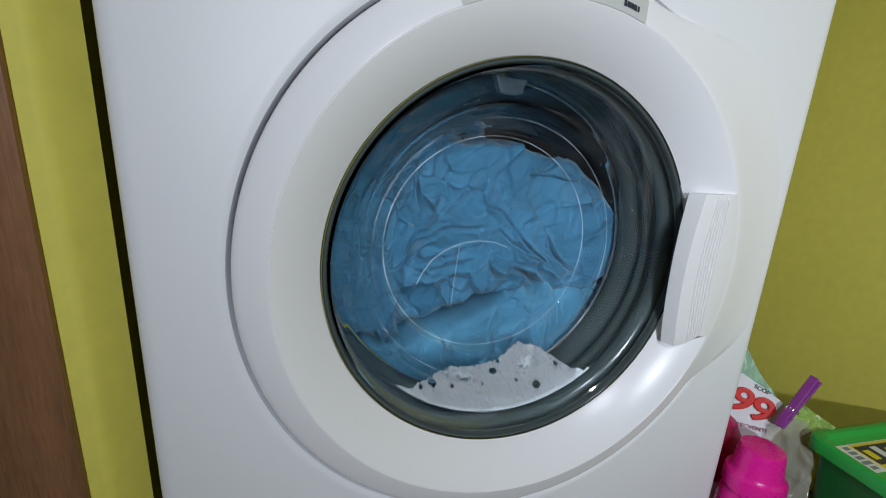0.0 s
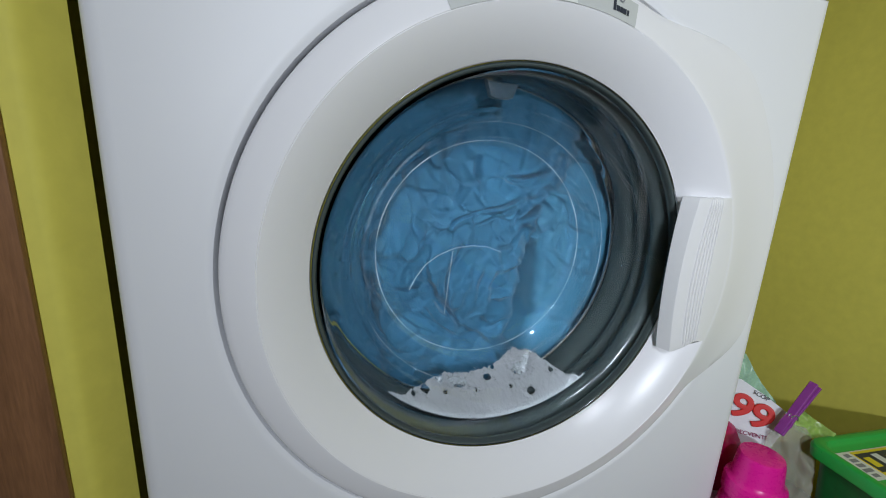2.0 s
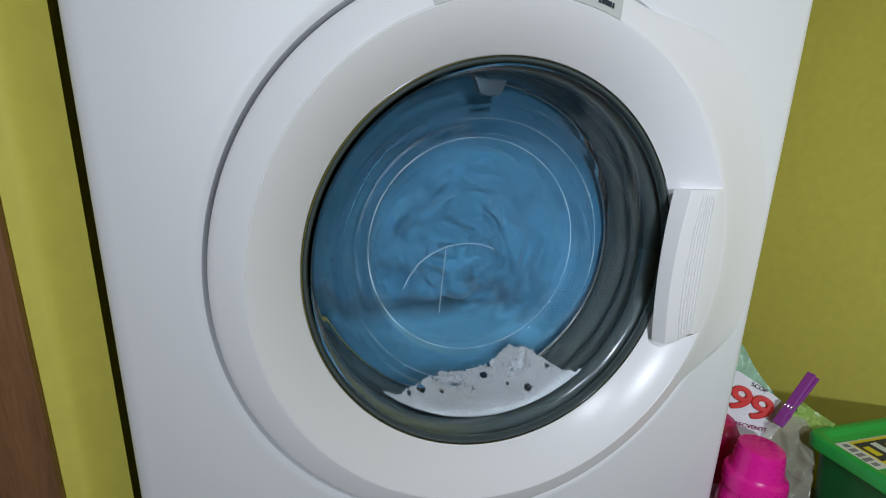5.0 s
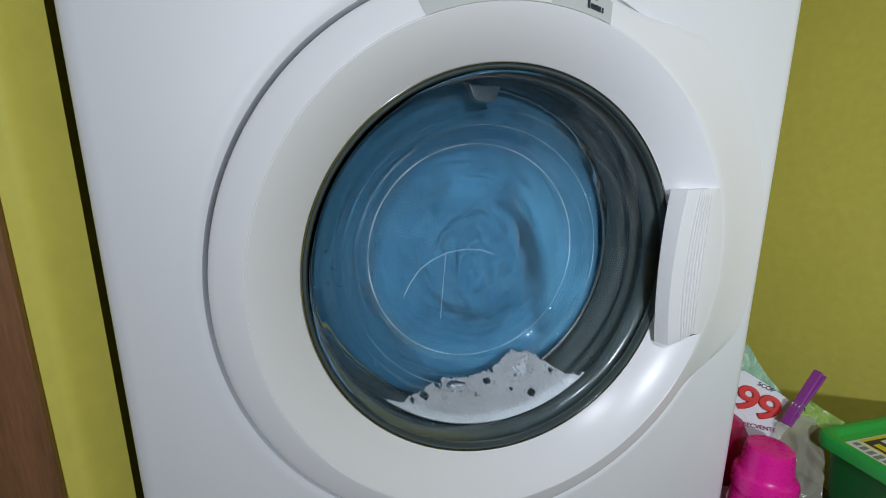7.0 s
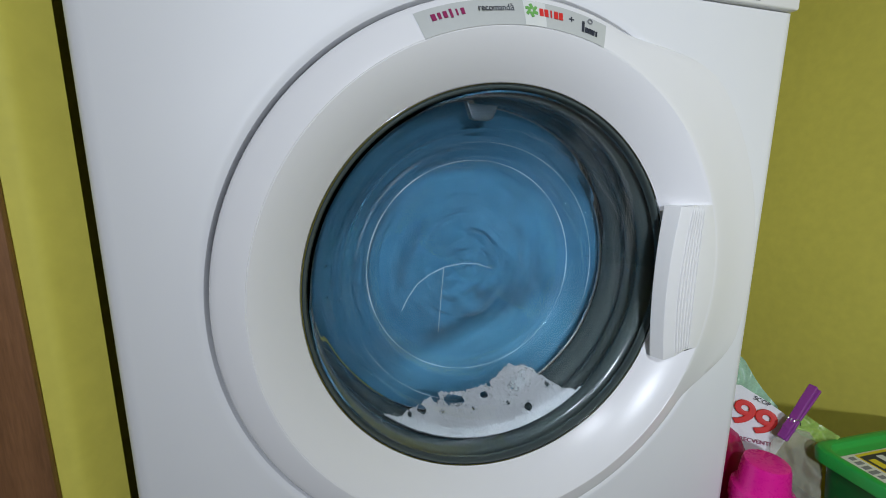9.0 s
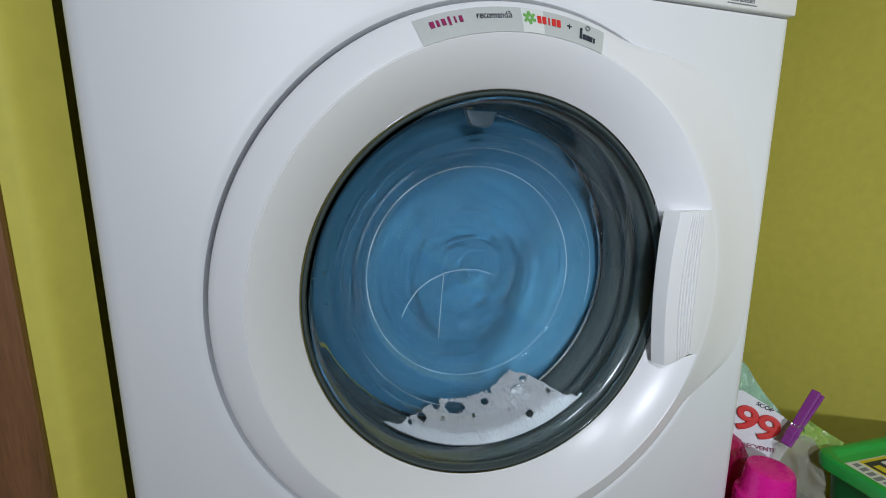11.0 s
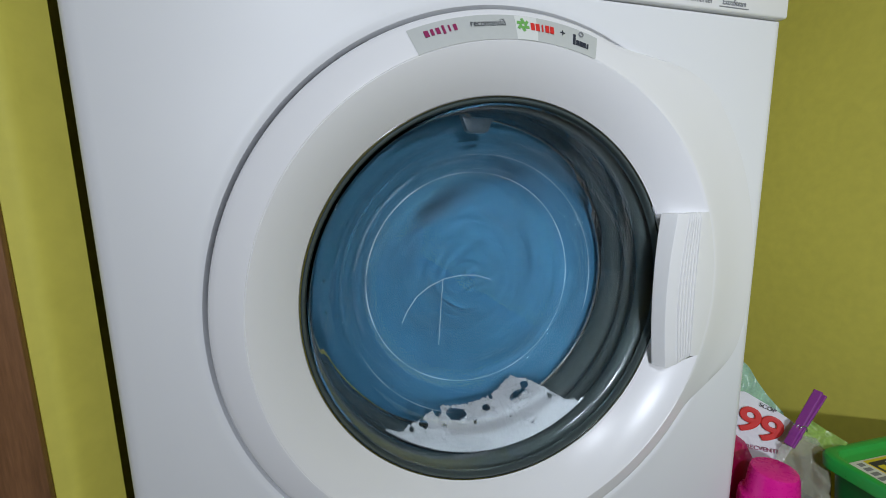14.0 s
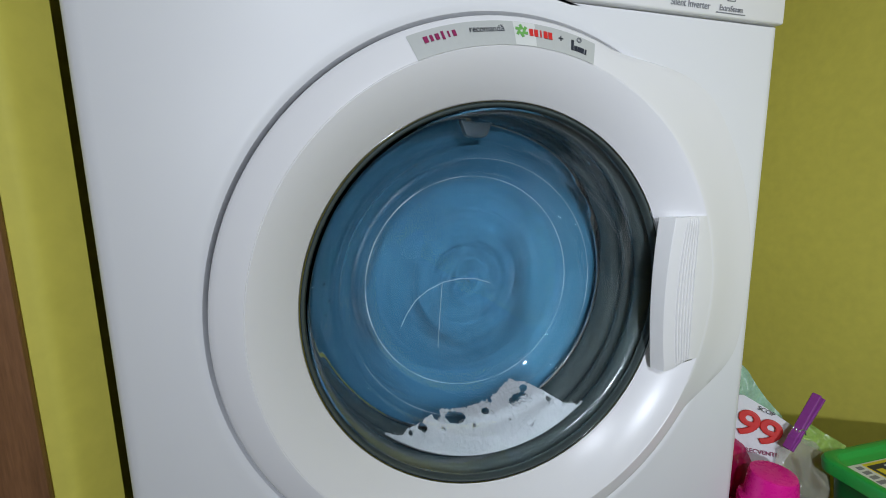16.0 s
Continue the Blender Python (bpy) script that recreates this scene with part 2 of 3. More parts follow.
def wood_frame():
    t = thing("door_1", (-0.3414, LEFT_END, 0), "brown wood veneer door frame against yellow wall", "door frame", kind="structure")
    part("casing", box(0.048, 0.006, 2.05, 0.0012, at=(-0.024, -0.003, 1.025)), WOOD, t)
    # dark strip painted for the shade in the gap between casing and leaf
    part("gap_strip", box(0.012, 0.002, 2.05, 0.0004, at=(-0.054, -0.001, 1.025)), WOOD_SHADE, t, "strip painted dark as shade in the frame gap")
    part("leaf", box(0.70, 0.005, 2.0, 0.001, at=(-0.060 - 0.35, -0.0025, 1.0)), WOOD, t, "brown wood door leaf")
    return t


wood_frame()

# ---- the washing machine ----
CX, CZ = 0.0064, 0.42
MW, PANEL_Z, TOP, DEPTH = 0.30, 0.681, 0.845, 0.52
machine = thing("washing_machine", (0, 0, 0), "white front-loading washing machine with round glass door", "washing machine")


def body():
    n, z0, z1 = 360, 0.07, PANEL_Z - 0.0004
    def rect(inset, y):
        out = []
        for i in range(n):
            a = 2 * math.pi * i / n
            dx, dz = math.cos(a), math.sin(a)
            xs = (MW - inset - CX) if dx > 0 else (MW - inset + CX)
            zs = (z1 - inset * 0.3 - CZ) if dz > 0 else (CZ - z0 - inset)
            k = min(xs / max(abs(dx), 1e-9), zs / max(abs(dz), 1e-9))
            out.append((CX + dx * k, y, CZ + dz * k))
        # the outline's own corners
        for sx, sz in ((1, 1), (-1, 1), (-1, -1), (1, -1)):
            cx = (MW - inset) * sx
            cz = z1 - inset * 0.3 if sz > 0 else z0 + inset
            i = min(range(n), key=lambda i: (out[i][0] - cx) ** 2 + (out[i][2] - cz) ** 2)
            out[i] = (cx, y, cz)
        return out
    def ring(r, y):
        return [(CX + r * math.cos(2 * math.pi * i / n), y, CZ + r * math.sin(2 * math.pi * i / n)) for i in range(n)]
    loops = [ring(0.185, 0.032), ring(0.2451, 0.03), ring(0.2457, 0.005), ring(0.2468, 0.0014), ring(0.2495, 0.0000), ring(0.2525, -0.0004), ring(0.257, -0.0001), ring(0.262, 0.0), ring(0.264, 0.0),
             rect(0.0125, 0.0), rect(0.010, 0.0), rect(0.0055, 0.001), rect(0.0025, 0.003), rect(0.0008, 0.0062), rect(0.0, 0.011), rect(0.0, DEPTH)]
    verts = [p for l in loops for p in l]
    faces = []
    for k in range(len(loops) - 1):
        for i in range(n):
            j = (i + 1) % n
            faces.append((k * n + i, k * n + j, (k + 1) * n + j, (k + 1) * n + i))
    raw("body", verts, faces, WHITE, machine, sharp=40)
    part("back_plate", box(2 * MW, 0.004, TOP - 0.08, 0.001, at=(0, DEPTH + 0.002, 0.08 + (TOP - 0.08) / 2)), WHITE, machine)
    part("plinth", box(2 * MW - 0.01, DEPTH - 0.01, 0.066, 0.004, at=(0, 0.01 + DEPTH / 2, 0.035)), WHITE, machine)
    part("control_panel", box(2 * MW, DEPTH, TOP - PANEL_Z - 0.03, 0.002, 3, at=(0, DEPTH / 2 - 0.003, (PANEL_Z + TOP - 0.03) / 2)), DOOR_WHITE, machine)
    part("worktop", box(2 * MW, DEPTH + 0.01, 0.029, 0.004, 3, at=(0, DEPTH / 2 - 0.004, TOP - 0.0145)), WHITE, machine)


body()


FLANK = [(0.2432, 0.0005), (0.2424, -0.0022), (0.2405, -0.0042), (0.2370, -0.0058), (0.2300, -0.0085), (0.2230, -0.0110), (0.2190, -0.0123), (0.2177, -0.0126)]



def merged(deg):
    """0 where the ring stands free in its groove, 1 where it runs flush into the panel beside the handle."""
    deg = (deg + 180) % 360 - 180
    s = min(max((deg + 36) / 22, 0), 1) * min(max((69 - deg) / 30, 0), 1)
    return s * s * (3 - 2 * s)


def door():
    dish = []
    # the dish curves down to the glass
    for k in range(1, 19):
        u = k / 18
        dish.append((0.2160 - 0.0342 * u, -0.0122 + 0.0285 * (0.66 * u + 0.34 * u * u)))
    dish += [(0.1808, 0.0185), (0.1802, 0.026)]
    bm = bmesh.new()
    n, loops = 320, []
    for i in range(n):
        a = 2 * math.pi * i / n
        w = merged(math.degrees(a))
        # on the handle's side the flank runs out flush onto the front panel
        flush = [(0.2850, 0.004), (0.2850, 0.0010), (0.2848, -0.0002), (0.2820, -0.0005), (0.2700, -0.0016), (0.2570, -0.0036), (0.2440, -0.0063), (0.2320, -0.0093), (0.2220, -0.0118), (0.2180, -0.0126)]
        free = [(0.2425, 0.022), (0.2434, 0.004)] + FLANK
        prof = [(f[0] + (g[0] - f[0]) * w, f[1] + (g[1] - f[1]) * w) for f, g in zip(free, flush)] + [(0.2172, -0.0122 - 0.0004 * w), (0.2167, -0.0125 - 0.0001 * w)] + dish
        loops.append([bm.verts.new((r * math.cos(a), y, r * math.sin(a))) for r, y in prof])
    for i in range(n):
        p, q = loops[i], loops[(i + 1) % n]
        for k in range(len(p) - 1):
            bm.faces.new((p[k], p[k + 1], q[k + 1], q[k]))
    d = part("door", bm, DOOR_WHITE, machine, "round white plastic door ring", pose(CX, 0, CZ), sharp=30)
    # dark glossy border of the glass
    part("glass_border", lathe([(0.1802, 0.024), (0.1800, 0.0176), (0.1793, 0.0164), (0.1782, 0.0160), (0.1772, 0.0166), (0.1765, 0.0182), (0.1762, 0.0205), (0.1762, 0.024)], 256), SMOKE, d, "dark smoked glass border")
    part("chrome_trim", lathe([(0.1812 + 0.0014 * math.cos(a), 0.0172 + 0.0014 * math.sin(a)) for a in (2 * math.pi * k / 8 for k in range(8))], 256, closed=True), CHROME, d, "thin bright trim")
    bowl = [(0.1760, 0.0215), (0.1715, 0.0265), (0.1660, 0.0355), (0.1585, 0.0490), (0.1525, 0.0590), (0.1488, 0.0635), (0.1455, 0.0690), (0.1370, 0.0840), (0.1310, 0.0940), (0.1268, 0.0997), (0.1215, 0.1035),
            (0.1140, 0.1053), (0.1000, 0.1068), (0.0800, 0.1084), (0.0400, 0.1104), (0.0010, 0.1112)]
    outer = smooth_line(bowl, 5)
    # the wall is thick, with its own rounding on the room side
    inner = []
    for k, (r, y) in enumerate(outer):
        (ra, ya), (rb, yb) = outer[max(k - 1, 0)], outer[min(k + 1, len(outer) - 1)]
        n = math.hypot(rb - ra, yb - ya)
        thick = 0.0030 + 0.0022 * math.exp(-((r - 0.124) / 0.010) ** 2) + 0.0012 * math.exp(-((r - 0.150) / 0.006) ** 2)
        inner.append((max(r - (yb - ya) / n * thick, 0.0005), y + (rb - ra) / n * thick))
    glass = part("glass_bowl", lathe(outer + inner[::-1], 320), GLASS, d, "clear glass bowl bulging into the drum", sharp=60)
    glass.visible_shadow = False
    # pale tubes painted as the glass's shine and refracted light, uneven in width
    def gleam(radius, y, a0, a1, wide, seed, name, label):
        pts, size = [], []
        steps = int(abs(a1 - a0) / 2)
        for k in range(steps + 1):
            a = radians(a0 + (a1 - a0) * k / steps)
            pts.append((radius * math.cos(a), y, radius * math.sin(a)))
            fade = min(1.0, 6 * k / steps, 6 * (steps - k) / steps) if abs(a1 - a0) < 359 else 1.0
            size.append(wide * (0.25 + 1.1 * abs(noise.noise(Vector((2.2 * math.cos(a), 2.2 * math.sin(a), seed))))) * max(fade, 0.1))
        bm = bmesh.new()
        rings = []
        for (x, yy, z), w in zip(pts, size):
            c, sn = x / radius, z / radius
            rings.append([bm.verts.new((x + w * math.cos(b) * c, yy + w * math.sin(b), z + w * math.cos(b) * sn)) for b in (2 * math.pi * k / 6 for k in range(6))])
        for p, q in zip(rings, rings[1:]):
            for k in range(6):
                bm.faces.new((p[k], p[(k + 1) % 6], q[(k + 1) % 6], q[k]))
        part(name, bm, GLEAM, d, label)
    gleam(0.1186, 0.1000, 60, 420, 0.00066, 1.3, "gleam_edge", "edge of the glass bowl with its shine painted pale")
    gleam(0.1365, 0.0795, -38, 112, 0.00055, 4.1, "gleam_arc", "faint painted shine arc in the glass")
    gleam(0.1420, 0.0700, 200, 262, 0.00045, 7.7, "gleam_arc", "faint painted shine arc in the glass")
    # fine pale lines in the glass
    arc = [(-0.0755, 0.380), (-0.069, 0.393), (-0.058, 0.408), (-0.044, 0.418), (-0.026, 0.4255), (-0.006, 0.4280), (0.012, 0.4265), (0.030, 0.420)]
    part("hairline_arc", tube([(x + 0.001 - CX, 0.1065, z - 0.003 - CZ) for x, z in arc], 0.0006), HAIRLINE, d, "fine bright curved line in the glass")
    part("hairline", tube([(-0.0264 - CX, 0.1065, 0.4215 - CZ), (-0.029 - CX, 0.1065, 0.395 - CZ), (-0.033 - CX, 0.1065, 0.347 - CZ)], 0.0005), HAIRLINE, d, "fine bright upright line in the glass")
    return d


the_door = door()


def handle():
    """A grip that bridges the dish beside the glass: a bright inner side, a ribbed face, flush with the ring outside."""
    n = 40
    rows = []
    for k in range(n + 1):
        s = k / n
        xf = 0.1769 - 0.02825 * s + 0.02595 * s * s
        xl = 0.1682 - 0.01747 * s + 0.01827 * s * s
        end = max(0.0, 1 - min(s, 1 - s) * n / 1.6)
        z = 0.4943 - 0.1573 * s
        zr = 0.4955 - 0.1475 * s
        d = 0.0008 * end
        row = [(xl + 0.016, 0.008, z), (xl + 0.0008, 0.0052, z), (xl, 0.0042, z), (xl + 0.0004, 0.0030, z), (xf - 0.0008, -0.0072 + d, z), (xf - 0.0002, -0.0084 + d, z), (xf + 0.0010, -0.0091 + d, z)]
        # the ribbed part of the face
        x0, y0 = xf + 0.0115, -0.0110 + d
        x1, y1 = 0.2012, -0.0130 + d
        row.append((x0, y0, z + (zr - z) * 0.3))
        for i in range(6):
            for f, lift in ((0.12, 0.0), (0.30, -0.0013), (0.50, -0.0013), (0.68, 0.0)):
                u = (i + f) / 6
                row.append((x0 + (x1 - x0) * u, y0 + (y1 - y0) * u + lift * (1 - end), z + (zr - z) * (0.3 + 0.7 * u)))
        # the smooth strip that closes the dish up to the seam
        seam = CX + math.sqrt(0.2168 ** 2 - (zr - CZ) ** 2)
        row += [(x1 + (seam - x1) * 0.15, -0.0131, zr), (x1 + (seam - x1) * 0.6, -0.0131, zr), (seam, -0.0126, zr), (seam + 0.0003, 0.004, zr)]
        rows.append(row)
    m = len(rows[0])
    verts = [(x - CX, y, z - CZ) for r in rows for x, y, z in r]
    faces = [(i * m + j, i * m + j + 1, (i + 1) * m + j + 1, (i + 1) * m + j) for i in range(n) for j in range(m - 1)]
    faces += [tuple(range(m))[::-1], tuple(n * m + j for j in range(m))]
    return raw("door_handle", verts, faces, HANDLE_WHITE, the_door, "ribbed white plastic door handle", sharp=30)


handle()


def gasket():
    prof = [(0.184, 0.031), (0.1785, 0.033), (0.1742, 0.037), (0.1730, 0.043), (0.1742, 0.048), (0.1775, 0.0505), (0.1815, 0.0530), (0.1832, 0.0570), (0.1822, 0.0625), (0.1792, 0.0650),
            (0.1778, 0.0690), (0.1785, 0.0730), (0.1815, 0.0760), (0.1838, 0.0800), (0.1830, 0.0860), (0.1795, 0.0900), (0.1768, 0.0950), (0.1760, 0.1030), (0.1775, 0.1090), (0.184, 0.112)]
    g = part("door_gasket", lathe(prof, 192), RUBBER, machine, "dark grey rubber door gasket", pose(CX, 0, CZ), sharp=60)
    part("gasket_tab", prism([(-0.026, 0.170), (0.006, 0.170), (0.001, 0.1575), (-0.004, 0.1555), (-0.016, 0.1555), (-0.021, 0.1575)], 0.058, 0.066, 0.0015), TAB, g, "grey rubber tab at the top")


gasket()


def bar(w, h, mat, parent, m, name="bar", depth=0.0003):
    return part(name, box(w, h, depth, 0), mat, parent, "", m)


def sticker():
    """A curved strip above the door, on the ring's sloping flank."""
    def surface(r, lift=0.0004):
        for (r1, y1), (r0, y0) in zip(FLANK, FLANK[1:]):
            if r0 <= r <= r1:
                return y0 + (y1 - y0) * (r - r0) / (r1 - r0) - lift
        return -0.0127 - lift
    def strip(name, r0, r1, a0, a1, mat, parent, lift, label="", n=60):
        rs = [r0 + (r1 - r0) * k / 6 for k in range(7)]
        verts, faces = [], []
        for i in range(n + 1):
            a = radians(a0 + (a1 - a0) * i / n)
            verts += [(CX + r * math.cos(a), surface(r, lift), CZ + r * math.sin(a)) for r in rs]
        for i in range(n):
            for j in range(6):
                p = i * 7 + j
                faces.append((p, p + 1, p + 8, p + 7))
        return raw(name, verts, faces, mat, parent, label)
    base = strip("sticker", 0.2175, 0.2372, 72.2, 112.7, PAPER, machine, 0.0004, "silver paper strip with coloured print above the door")
    strip("sticker_panel", 0.2178, 0.2369, 86.5, 91.2, PAPER_LIGHT, base, 0.0007)
    def at(a, r, spin=0.0, lift=0.0011):
        a = radians(a)
        return pose(CX + r * math.cos(a), surface(r, lift), CZ + r * math.sin(a), 90 - 20, 0, 0) @ pose(0, 0, 0, 0, 0, math.degrees(a) - 90 + spin)
    # the brand marks as plain shapes
    for k, w in enumerate((0.0046, 0.0030, 0.0040, 0.0026, 0.0018, 0.0036)):
        bar(w * 0.8, 0.0050 if k != 3 else 0.0068, INK_MAGENTA, base, at(109.5 - 1.16 * k, 0.2300), "brand_mark")
    lettering("word", "recomandă", 0.0076, INK_DARK, base, at(96.95, 0.2302), squeeze=0.86)
    for k in range(6):
        bar(0.0024, 0.0044, INK_GREEN, base, at(89.6, 0.2295) @ pose(0, 0, 0, 0, 0, 60 * k) @ pose(0, 0.0034, 0, 0, 0, 25), "leaf_mark")
    for k in range(5):
        bar(0.0034 if k != 2 else 0.0013, 0.0062, INK_RED, base, at(87.5 - 1.08 * k, 0.2290), "brand_mark")
    lettering("plus", "+", 0.009, INK_DARK, base, at(80.7, 0.2290))
    for k, (w, h) in enumerate(((0.0022, 0.0095), (0.0028, 0.0045), (0.0026, 0.0045), (0.0030, 0.0045), (0.0016, 0.0045))):
        bar(w, h, INK_DARK, base, at(77.9 - 0.82 * k, 0.2250 + (0.002 if k == 0 else 0)), "brand_mark")
    part("ring_mark", lathe([(0.0014, 0.0), (0.0024, 0.0), (0.0024, 0.0003), (0.0014, 0.0003)], 20, closed=True, axis="z"), INK_GREY, base, "", at(76.3, 0.2335))


sticker()


def panel_print():
    lettering("words", "Silent Inverter", 0.0088, INK_GREY, machine, facing(0.181, -0.0036, 0.6885), squeeze=0.9, label="grey printed words")
    lettering("words", "ExtraSteam", 0.0070, INK_GREY, machine, facing(0.2295, -0.0036, 0.6885), squeeze=0.9, label="grey printed words")
    part("underline", box(0.036, 0.0004, 0.0008, 0, at=(0.2295, -0.0034, 0.6845)), INK_GREY, machine)
    for x, h in ((0.2245, 0.006), (0.2340, 0.006)):
        part("icon_side", box(0.0008, 0.0004, h, 0, at=(x, -0.0034, 0.6985)), INK_GREY, machine)
    part("icon_base", box(0.0100, 0.0004, 0.0008, 0, at=(0.2292, -0.0034, 0.6955)), INK_GREY, machine)


panel_print()

# ---- drum and laundry ----
drum = thing("drum", (CX, 0.115, CZ), "perforated stainless steel washing drum, dark inside", "drum")


def build_drum():
    prof = [(0.1790, 0.000), (0.1770, -0.003), (0.1778, -0.005), (0.183, -0.004), (0.20, 0.006), (0.232, 0.014), (0.240, 0.024), (0.240, 0.29), (0.235, 0.30), (0.10, 0.31), (0.0, 0.312)]
    part("drum_shell", lathe(prof, 144), STEEL, drum, sharp=50)
    part("drum_lip", lathe([(0.1768 + 0.0015 * math.cos(a), -0.0036 + 0.0015 * math.sin(a)) for a in (2 * math.pi * k / 8 for k in range(8))], 192, closed=True), CHROME, drum, "bright rolled steel lip")
    for k in range(3):
        a = 70 + 120 * k
        bm = bmesh.new()
        prof = [(-0.028, 0.0), (-0.022, 0.022), (-0.010, 0.045), (0.0, 0.050), (0.010, 0.045), (0.022, 0.022), (0.028, 0.0)]
        loops = []
        for y, s in ((0.03, 0.6), (0.05, 1.0), (0.25, 1.0), (0.29, 0.6)):
            loops.append([bm.verts.new((0.239 - h * s, y, w)) for w, h in prof])
        for p, q in zip(loops, loops[1:]):
            for i in range(len(prof) - 1):
                bm.faces.new((p[i], p[i + 1], q[i + 1], q[i]))
        bm.faces.new(loops[0])
        bm.faces.new(loops[-1])
        part("lifter", bm, RUBBER, drum, "grey plastic lifter paddle", pose(0, 0, 0, 0, -a, 0))


build_drum()


def drum_grille():
    """A small grille of slots on the drum's rear wall."""
    bm = bmesh.new()
    for i in range(4):
        for w, h, x, z in ((0.0016, 0.034, 0.068 + 0.011 * i, 0.140), (0.034, 0.0016, 0.0845, 0.1235 + 0.011 * i)):
            bmesh.ops.create_cube(bm, size=1, matrix=pose(x, 0.292, z) @ Matrix.Diagonal((w, 0.003, h, 1)))
    part("grille", bm, CHROME, drum, "small slotted steel grille")


drum_grille()

laundry = thing("laundry", (CX, 0.115, CZ), "crumpled wet blue laundry pressed behind the glass", "laundry")


def cloth_height(x, z, seed, amp=1.0, creases=()):
    """Relief of pressed wet cloth: flat facets that overlap along sharp creases, with shallow puckers on them."""
    rng = np.random.default_rng(seed)
    w1, w2 = lattice_noise(x * 16 + 7, z * 16 + 3, seed), lattice_noise(x * 16 + 31, z * 16 + 17, seed + 1)
    v1, v2 = lattice_noise(x * 55 + 7, z * 55 + 3, seed + 2), lattice_noise(x * 55 + 31, z * 55 + 17, seed + 3)
    u, v = x + 0.040 * (w1 - 0.5) + 0.008 * (v1 - 0.5), z + 0.040 * (w2 - 0.5) + 0.008 * (v2 - 0.5)
    h = 0.008 * (lattice_noise(u * 12 + 5, v * 12 + 9, seed + 4) - 0.5)
    for cells, step, tilt, stretch in ((28, 0.0042, 0.050, 1.8), (90, 0.0026, 0.060, 2.4), (240, 0.0008, 0.045, 1.9)):
        pts = rng.uniform(-0.2, 0.2, (cells, 2))
        offs = rng.uniform(-1, 1, cells) * step
        grad = rng.normal(0, tilt, (cells, 2))
        turn = rng.uniform(0, math.pi, cells)
        best, second = np.full(x.shape, 9.0), np.full(x.shape, 9.0)
        val, val2 = np.zeros_like(x), np.zeros_like(x)
        for (px, pz), o, (gx, gz), a in zip(pts, offs, grad, turn):
            dx, dz = u - px, v - pz
            p, q = dx * math.cos(a) + dz * math.sin(a), -dx * math.sin(a) + dz * math.cos(a)
            d = np.hypot(p / stretch, q * stretch ** 0.5)
            here = o + gx * dx + gz * dz
            nearer, mid = d < best, (d >= best) & (d < second)
            second = np.where(nearer, best, np.where(mid, d, second))
            val2 = np.where(nearer, val, np.where(mid, here, val2))
            best, val = np.where(nearer, d, best), np.where(nearer, here, val)
        seam = second - best
        blend = 0.5 * np.clip(1 - seam / 0.0040, 0, 1) ** 1.3
        h += val * (1 - blend) + val2 * blend - 0.6 * step * np.exp(-(seam / 0.0015) ** 2) * np.clip(lattice_noise(u * 30, v * 30, seed + 90) * 2 - 0.5, 0, 1)
    for k, (f, a, ang, st) in enumerate(((48, 0.0014, 0.7, 0.35), (80, 0.0012, -0.4, 0.4), (150, 0.0008, 0.3, 0.5))):
        c, s = math.cos(ang + 1.5 * w1.mean()), math.sin(ang)
        nn = lattice_noise((u * c + v * s) * f + 13 * k, (-u * s + v * c) * f * st + 29 * k, seed + 5 + k)
        mask = lattice_noise(u * 14 + 3 * k, v * 14 + 11 * k, seed + 40 + k)
        h += a * (1 - np.abs(2 * nn - 1) - 0.5) * 2 * mask
    for x0, z0, x1, z1, deep, wide in creases:
        dx, dz = x1 - x0, z1 - z0
        t = np.clip(((u - x0) * dx + (v - z0) * dz) / (dx * dx + dz * dz), 0, 1)
        d = np.hypot(u - x0 - t * dx, v - z0 - t * dz)
        h -= deep * np.exp(-(d / wide) ** 2) * np.sin(math.pi * np.clip(t, 0.06, 0.94))
        h += 0.35 * deep * np.exp(-((d - 2.2 * wide) / (1.3 * wide)) ** 2) * np.sin(math.pi * np.clip(t, 0.06, 0.94))
    return h * amp * (0.45 + 0.55 * np.clip(np.hypot(x, z) / 0.06, 0, 1) ** 2)


